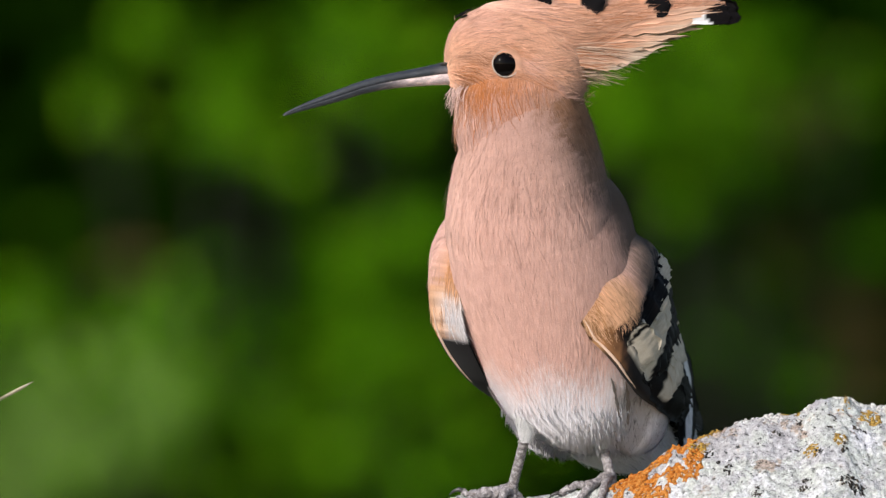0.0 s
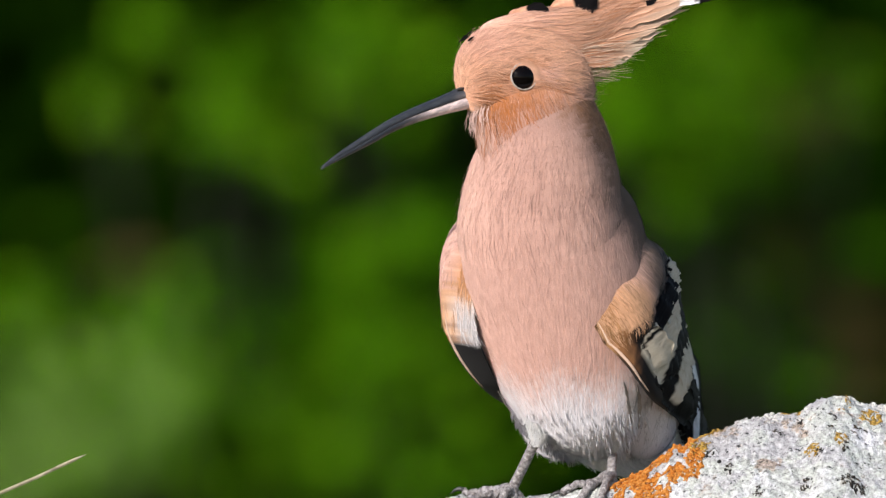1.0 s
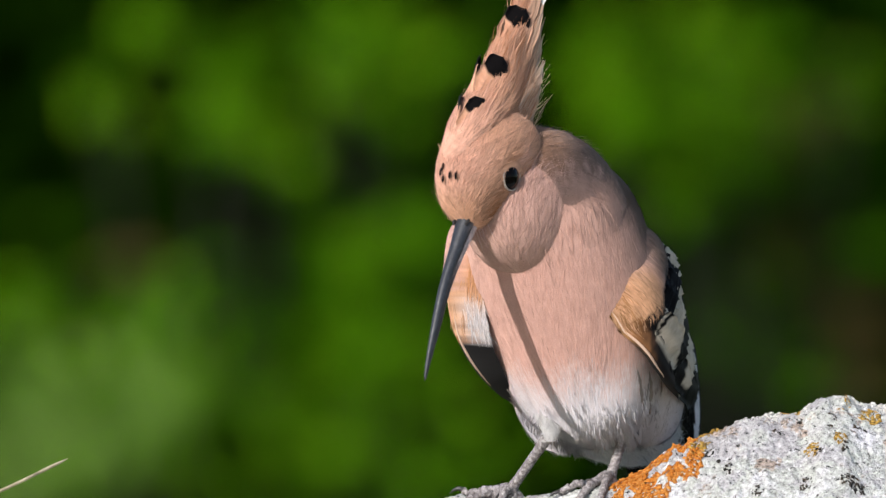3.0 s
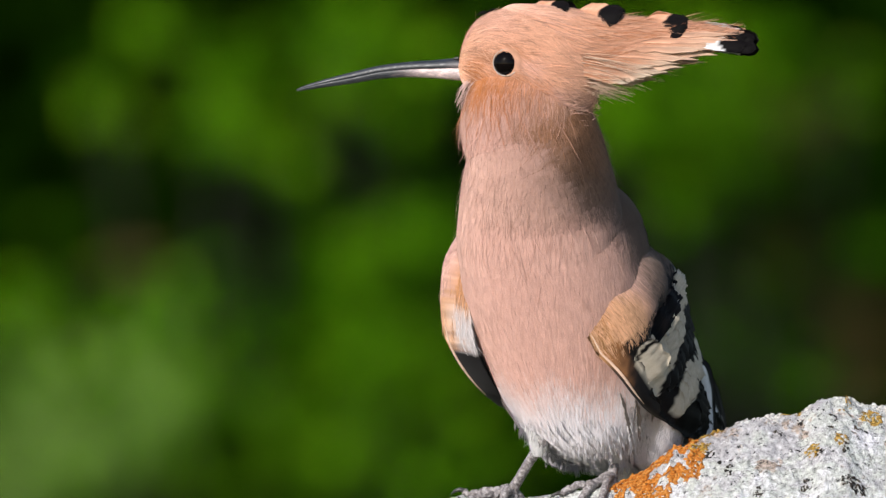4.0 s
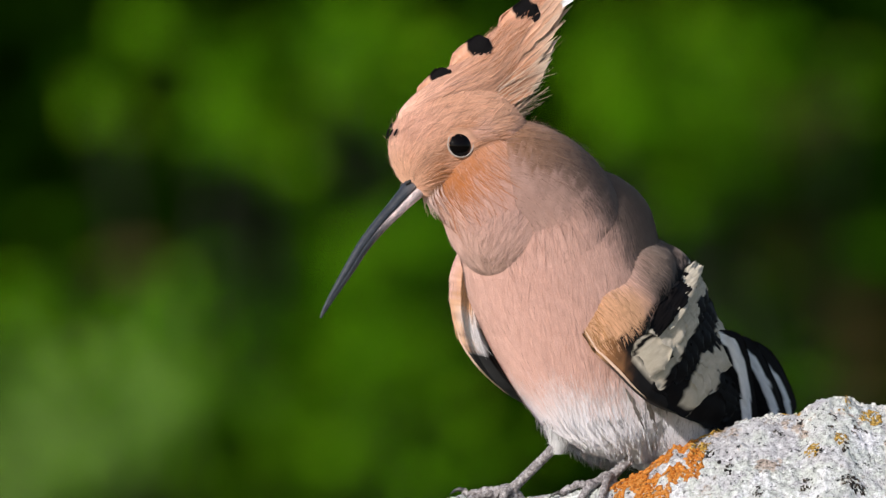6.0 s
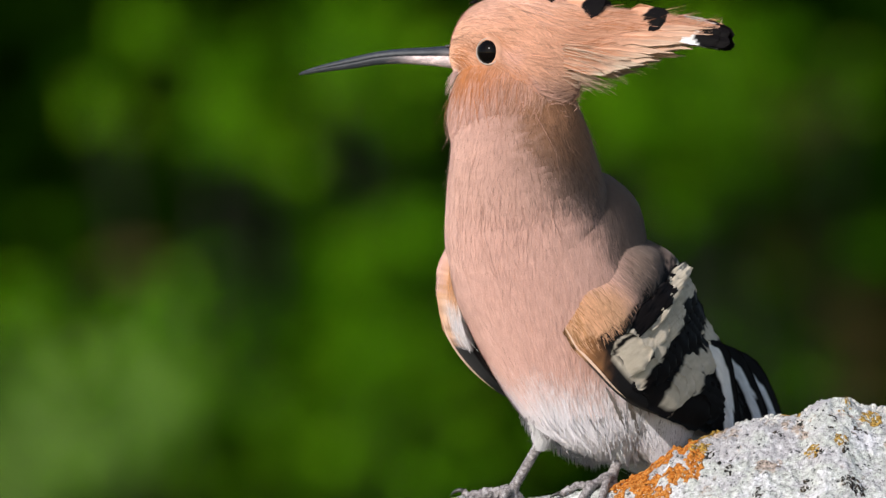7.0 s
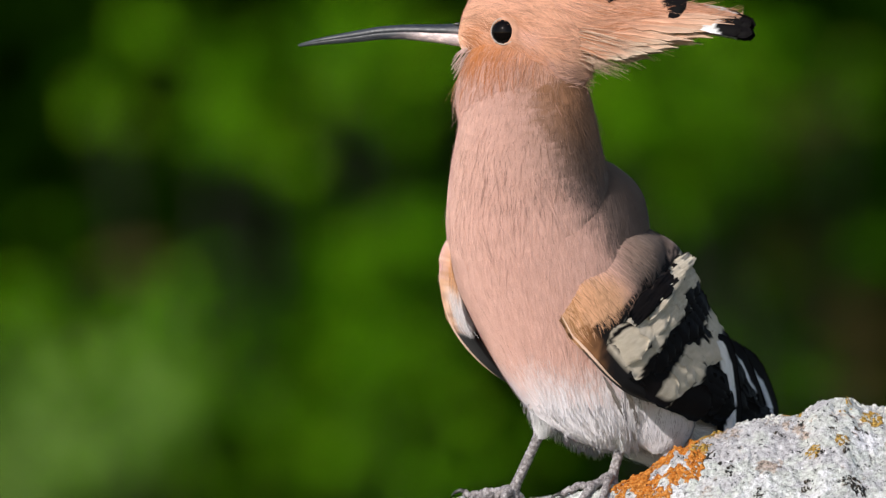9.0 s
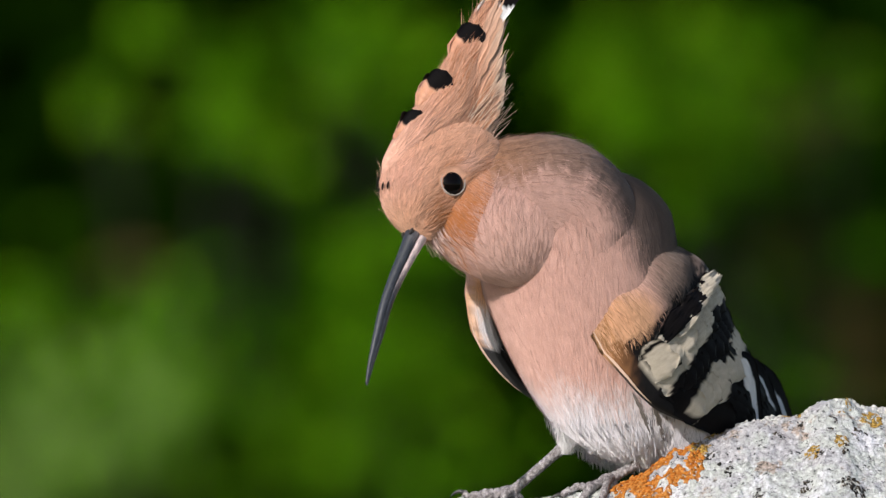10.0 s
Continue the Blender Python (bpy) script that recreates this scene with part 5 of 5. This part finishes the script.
HEAD = [
    (0, pose(0.01773, -0.03111, 1.05752, 0.3, 1.8, -170.7)),
    (0.1, pose(0.01668, -0.03111, 1.05333, 3.9, 7.2, -151.6)),
    (0.2, pose(0.01218, -0.04356, 1.04337, 5.6, 24.0, -132.9)),
    (0.3, pose(0.01232, -0.04979, 1.02941, 3.7, 44.3, -130.0)),
    (0.4, pose(0.01222, -0.05000, 1.02220, 2.5, 50.5, -124.0)),
    (0.5, pose(0.01250, -0.05000, 1.02080, 2.3, 50.4, -122.8)),
    (0.6, pose(0.01345, -0.05000, 1.02360, 0.0, 52.0, -127.0)),
    (0.7, pose(0.01447, -0.04979, 1.02687, 1.9, 47.4, -127.4)),
    (0.8, pose(0.01565, -0.04979, 1.02820, 3.4, 40.2, -126.2)),
    (0.9, pose(0.01921, -0.02968, 1.05236, 3.4, 12.7, -152.8)),
    (1, pose(0.02065, -0.02872, 1.05242, 5.1, 12.0, -156.7)),
    (1.2, pose(0.01917, -0.02872, 1.05295, 6.0, 11.4, -152.0)),
    (1.5, pose(0.01761, -0.02872, 1.05322, 6.4, 10.0, -146.9)),
    (1.8, pose(0.01778, -0.02872, 1.05539, 4.2, 6.9, -148.7)),
    (2.1, pose(0.01703, -0.02872, 1.05541, 4.0, 6.6, -148.4)),
    (2.2, pose(0.01802, -0.02872, 1.05550, 3.6, 6.5, -151.3)),
    (2.3, pose(0.01690, -0.02872, 1.05552, 3.5, 5.7, -148.8)),
    (2.4, pose(0.01127, -0.02968, 1.05852, 7.0, -7.9, 158.9)),
    (2.5, pose(0.00737, -0.02968, 1.05831, 4.4, -1.6, 167.7)),
    (2.6, pose(0.00256, -0.04108, 1.04484, -2.6, 19.4, 172.1)),
    (2.7, pose(0.00760, -0.04481, 1.04765, -8.0, 36.2, 174.9)),
    (2.9, pose(0.01179, -0.05000, 1.02200, 2.0, 51.0, -126.0)),
    (3.2, pose(0.01250, -0.05000, 1.02150, 2.3, 50.4, -123.0)),
    (3.4, pose(0.01285, -0.04979, 1.02552, 6.6, 43.8, -125.1)),
    (3.6, pose(0.01410, -0.03989, 1.05711, -2.2, -3.5, -148.1)),
    (3.8, pose(0.02217, -0.03439, 1.05684, 5.2, -5.5, 167.2)),
    (4, pose(0.02186, -0.03492, 1.05681, 5.3, -5.4, 166.0)),
    (4.2, pose(0.01967, -0.03250, 1.05528, -0.3, -0.6, -153.0)),
    (4.5, pose(0.02219, -0.02889, 1.05593, 0.3, 0.7, -158.3)),
    (4.7, pose(0.02048, -0.03134, 1.05575, 0.1, 0.1, -154.6)),
    (4.9, pose(0.01556, -0.03107, 1.06011, 4.9, -4.4, 156.3)),
    (5, pose(0.01451, -0.03242, 1.06060, 5.1, -4.7, 156.2)),
    (5.1, pose(0.00946, -0.03644, 1.05627, -0.4, 3.4, 172.7)),
    (5.2, pose(0.00621, -0.03770, 1.04007, 3.7, 33.7, -159.6)),
    (5.3, pose(0.00235, -0.03858, 1.02147, 0.4, 52.9, -157.3)),
    (5.4, pose(-0.00291, -0.03858, 1.02481, 7.1, 47.2, -152.3)),
    (5.5, pose(-0.00470, -0.03860, 1.01330, 24.7, 44.3, -130.3)),
    (5.6, pose(-0.00547, -0.03858, 1.02675, 12.3, 46.4, -145.7)),
    (5.7, pose(-0.00301, -0.03858, 1.02309, 19.5, 43.5, -136.1)),
    (5.95, pose(-0.00236, -0.03858, 1.02449, 20.3, 41.9, -136.6)),
    (6.2, pose(0.01705, -0.02724, 1.05843, 3.9, -2.5, 160.1)),
    (6.8, pose(0.01947, -0.02474, 1.06056, 5.9, -6.5, 156.0)),
    (7, pose(0.01855, -0.02569, 1.06049, 6.2, -6.9, 155.0)),
    (7.1, pose(0.01855, -0.02569, 1.06049, 6.2, -6.9, 155.0)),
    (7.2, pose(0.01727, -0.02702, 1.05956, 5.4, -6.4, 159.5)),
    (7.3, pose(0.01260, -0.03610, 1.05408, -8.7, 20.7, 166.8)),
    (7.4, pose(0.00403, -0.03818, 1.04001, 0.5, 39.2, -166.7)),
    (7.5, pose(-0.00181, -0.03858, 1.02654, 8.6, 47.6, -149.3)),
    (7.6, pose(-0.00440, -0.03858, 1.02674, 16.1, 45.0, -142.9)),
    (7.7, pose(-0.00389, -0.03858, 1.02681, 19.7, 45.1, -136.8)),
    (7.8, pose(0.00616, -0.03684, 1.05593, -4.6, 15.0, 177.8)),
    (7.9, pose(0.01135, -0.03577, 1.06099, -0.1, 10.0, 179.4)),
    (8, pose(0.01294, -0.03400, 1.06169, -0.9, 9.2, 174.7)),
    (8.2, pose(0.02122, -0.02128, 1.06695, 18.7, -12.9, 132.4)),
    (8.3, pose(0.02028, -0.02128, 1.06704, 18.1, -12.2, 132.1)),
    (8.5, pose(0.02047, -0.02128, 1.06614, 7.5, -9.5, 159.7)),
    (8.8, pose(0.02085, -0.02128, 1.06590, 7.9, -9.8, 158.5)),
    (9, pose(0.02153, -0.02128, 1.06680, 6.8, -9.1, 162.8)),
    (9.2, pose(0.02160, -0.02128, 1.06622, 8.0, -10.1, 158.1)),
    (9.4, pose(0.02117, -0.02128, 1.06577, 7.6, -10.3, 160.6)),
    (9.5, pose(0.02129, -0.02128, 1.06623, 7.0, -9.9, 163.0)),
    (9.6, pose(0.02048, -0.02128, 1.06622, 7.1, -9.3, 161.7)),
    (9.7, pose(0.00782, -0.03645, 1.05785, -6.4, 21.3, 170.6)),
    (9.8, pose(-0.00260, -0.03858, 1.02990, 8.2, 46.9, -153.2)),
    (10, pose(-0.00280, -0.03860, 1.01870, 20.7, 48.8, -133.9)),
]
GAPE = [(0, 0), (0.1, 9), (0.2, 8), (0.3, 3), (0.4, 4), (0.5, 0), (0.6, 1), (0.7, 0), (0.8, 0), (0.9, 0), (1, 0), (1.2, 0), (1.5, 0), (1.8, 0), (2.1, 0), (2.2, 0), (2.3, 7), (2.4, 22), (2.5, 3), (2.6, 0), (2.7, 0), (2.9, 0), (3.2, 0), (3.4, 0), (3.6, 0), (3.8, 0), (4, 0), (4.2, 0), (4.5, 0), (4.7, 0), (4.9, 4), (5, 7), (5.1, 21), (5.2, 0), (5.3, 3), (5.4, 0), (5.5, 1), (5.6, 0), (5.7, 0), (5.95, 0), (6.2, 0), (6.8, 0), (7, 0), (7.1, 0), (7.2, 8), (7.3, 15), (7.4, 2), (7.5, 7), (7.6, 0), (7.7, 1), (7.8, 0), (7.9, 0), (8, 0), (8.2, 0), (8.3, 0), (8.5, 0), (8.8, 0), (9, 0), (9.2, 0), (9.4, 0), (9.5, 0), (9.6, 11), (9.7, 0), (9.8, 0), (10, 0)]
PUFF = [(0, 0), (0.1, 0), (0.2, 0.5), (0.3, 1), (0.4, 1), (0.5, 1), (0.6, 1), (0.7, 1), (0.8, 1), (0.9, 0.1), (1, 0), (1.2, 0), (1.5, 0), (1.8, 0), (2.1, 0), (2.2, 0), (2.3, 0), (2.4, 0.1), (2.5, 0.1), (2.6, 0.3), (2.7, 0.6), (2.9, 1), (3.2, 1), (3.4, 1), (3.6, 0), (3.8, 0), (4, 0), (4.2, 0), (4.5, 0), (4.7, 0), (4.9, 0), (5, 0), (5.1, 0.1), (5.2, 0.6), (5.3, 1), (5.4, 1), (5.5, 1), (5.6, 1), (5.7, 1), (5.95, 1), (6.2, 0.1), (6.8, 0), (7, 0), (7.1, 0), (7.2, 0), (7.3, 0.3), (7.4, 0.8), (7.5, 1), (7.6, 1), (7.7, 1), (7.8, 0.25), (7.9, 0.05), (8, 0), (8.2, 0), (8.3, 0), (8.5, 0), (8.8, 0), (9, 0), (9.2, 0), (9.4, 0), (9.5, 0), (9.6, 0), (9.7, 0.3), (9.8, 1), (10, 1)]
STALK = [
    (0, pose(-0.2244, -0.0200, 0.6579, 0, -2.43, 0)),
    (0.1, pose(-0.2244, -0.0200, 0.6399, 0, 0.92, 0)),
    (0.2, pose(-0.2244, -0.0200, 0.6367, 0, 2.06, 0)),
    (0.3, pose(-0.2244, -0.0200, 0.6478, 0, -0.34, 0)),
    (0.4, pose(-0.2244, -0.0200, 0.6496, 0, -0.81, 0)),
    (0.5, pose(-0.2244, -0.0200, 0.6427, 0, 0.20, 0)),
    (0.6, pose(-0.2244, -0.0200, 0.6425, 0, 0.37, 0)),
    (0.7, pose(-0.2244, -0.0200, 0.6401, 0, 0.96, 0)),
    (0.8, pose(-0.2244, -0.0200, 0.6397, 0, 0.92, 0)),
    (0.9, pose(-0.2244, -0.0200, 0.6387, 0, 1.30, 0)),
    (1, pose(-0.2244, -0.0200, 0.6406, 0, 0.68, 0)),
    (1.2, pose(-0.2244, -0.0200, 0.6395, 0, 1.02, 0)),
    (1.5, pose(-0.2244, -0.0200, 0.6378, 0, 1.54, 0)),
    (2, pose(-0.2244, -0.0200, 0.6362, 0, 1.92, 0)),
    (2.2, pose(-0.2244, -0.0200, 0.6386, 0, 1.71, 0)),
    (2.5, pose(-0.2244, -0.0200, 0.6426, 0, 0.78, 0)),
    (2.7, pose(-0.2244, -0.0200, 0.6431, 0, 0.85, 0)),
    (3, pose(-0.2244, -0.0200, 0.6373, 0, -0.34, 0)),
    (3.4, pose(-0.2244, -0.0200, 0.6248, 0, -2.37, 0)),
    (3.8, pose(-0.2244, -0.0200, 0.6083, 0, -5.03, 0)),
    (5.5, pose(-0.2244, -0.0200, 0.6030, 0, -6.35, 0)),
    (7, pose(-0.2244, -0.0200, 0.6030, 0, -6.35, 0)),
    (7.3, pose(-0.2244, -0.0200, 0.6181, 0, 0.68, 0)),
    (7.4, pose(-0.2244, -0.0200, 0.6474, 0, 4.88, 0)),
    (7.5, pose(-0.2244, -0.0200, 0.6605, 0, 2.54, 0)),
    (7.6, pose(-0.2244, -0.0200, 0.6518, 0, 2.92, 0)),
    (7.7, pose(-0.2244, -0.0200, 0.6532, 0, -2.20, 0)),
    (7.8, pose(-0.2244, -0.0200, 0.6670, 0, -4.70, 0)),
    (7.9, pose(-0.2244, -0.0200, 0.6763, 0, -2.90, 0)),
    (8, pose(-0.2244, -0.0200, 0.6751, 0, -1.86, 0)),
    (8.1, pose(-0.2244, -0.0200, 0.6400, 0, 2.13, 0)),
    (8.2, pose(-0.2244, -0.0200, 0.6528, 0, 0.68, 0)),
    (8.3, pose(-0.2244, -0.0200, 0.6364, 0, 3.79, 0)),
    (8.45, pose(-0.2244, -0.0200, 0.6198, 0, 2.40, 0)),
    (9, pose(-0.2244, -0.0200, 0.6090, 0, -0.34, 0)),
    (10, pose(-0.2244, -0.0200, 0.6054, 0, -2.37, 0)),
]


def between(rows, t):
    """The pose at t along keyed rows."""
    for (t0, a), (t1, b) in zip(rows, rows[1:]):
        if t <= t1:
            k = max(0.0, (t - t0) / (t1 - t0))
            k = k * k * (3 - 2 * k)
            return Matrix.LocRotScale(a.translation.lerp(b.translation, k), a.to_quaternion().slerp(b.to_quaternion(), k), None)
    return rows[-1][1]


def neck_frames(b, h, swell):
    """Poses of the neck pieces and the throat between the body's pose b and the head's pose h."""
    p0, p3 = b @ Vector((130 * U, 0, 190 * U)), h @ Vector((-32 * U, 0, -60 * U))
    k = (p3 - p0).length * 0.42
    p1, p2 = p0 + b.to_3x3() @ Vector((0.12, 0, 1)).normalized() * k, p3 + h.to_3x3() @ Vector((-0.30, 0, -1)).normalized() * k
    f0, f1 = b.to_3x3() @ Vector((1, 0, 0)), h.to_3x3() @ Vector((1, 0, -0.2))
    out = []
    for i in range(NECKS + 1):
        u = i / (NECKS - 1) if i < NECKS else 0.58
        v = 1 - u
        p = p0 * v ** 3 + p1 * 3 * v * v * u + p2 * 3 * v * u * u + p3 * u ** 3
        up = ((p1 - p0) * v * v + (p2 - p1) * 2 * v * u + (p3 - p2) * u * u).normalized()
        fw = f0.lerp(f1, u)
        fw = (fw - up * fw.dot(up)).normalized()
        if i == NECKS:
            p = (p + fw * U * 26).lerp(b @ Vector((72 * U, 0, 96 * U)), 1 - swell)
        m = Matrix((fw, up.cross(fw), up)).transposed().to_4x4()
        m.translation = p
        out.append(m)
    return out


def motions():
    for ob in trunk:
        walk(ob, BODY)
    swing = ((0, -2, 6, -24), (2.7, -2, 6, -24), (4.0, -2, 0, -14), (4.2, -16, -22, 52), (4.7, -16, -22, 52), (5.0, -12, -26, 40), (5.5, -10, -32, 28), (5.7, -10, -32, 28), (6.2, -6, -10, 10), (7.7, -6, 0, 0), (8.5, -4, 0, 0), (9.0, 0, 0, 0), (10.0, 0, 0, 0))
    sway = [[float(np.interp(t, [q[0] for q in swing], [q[k] for q in swing])) for k in (1, 2, 3)] for t, _ in BODY]
    walk(tail, [(t, b @ pose((back - 120) * U, 0, up * U, 0, 0, turn) @ pose(120 * U, 0, 0)) for (t, b), (turn, back, up) in zip(BODY, sway)])
    walk(head, HEAD)
    walk(lower_bill, [(t, pose(96 * U, 0, -19 * U, 0, g, 0)) for t, g in GAPE])
    bristle = ((0, 0), (7.5, 0), (7.8, -14), (8.0, -20), (8.2, -38), (8.6, -36), (8.9, -14), (9.2, -2), (10, 0))
    walk(chin_tuft, [(t, pose(66 * U, 0, -44 * U, 0, a, 0)) for t, a in bristle])
    times = sorted({t for t, _ in HEAD} | {t for t, _ in BODY})
    swell = dict(zip([t for t, _ in PUFF], [p for _, p in PUFF]))
    frames = [neck_frames(between(BODY, t), between(HEAD, t), float(np.interp(t, list(swell), list(swell.values())))) for t in times]
    for i, piece in enumerate(neck + [throat]):
        walk(piece, [(t, f[i]) for t, f in zip(times, frames)])
    for shank, foot, hip in shanks:
        rows = []
        for t, b in BODY:
            way = b @ hip - foot
            rows.append((t, Matrix.LocRotScale(foot, way.to_track_quat("Z", "Y"), None)))
        walk(shank, rows)
    walk(stalk, STALK)


motions()
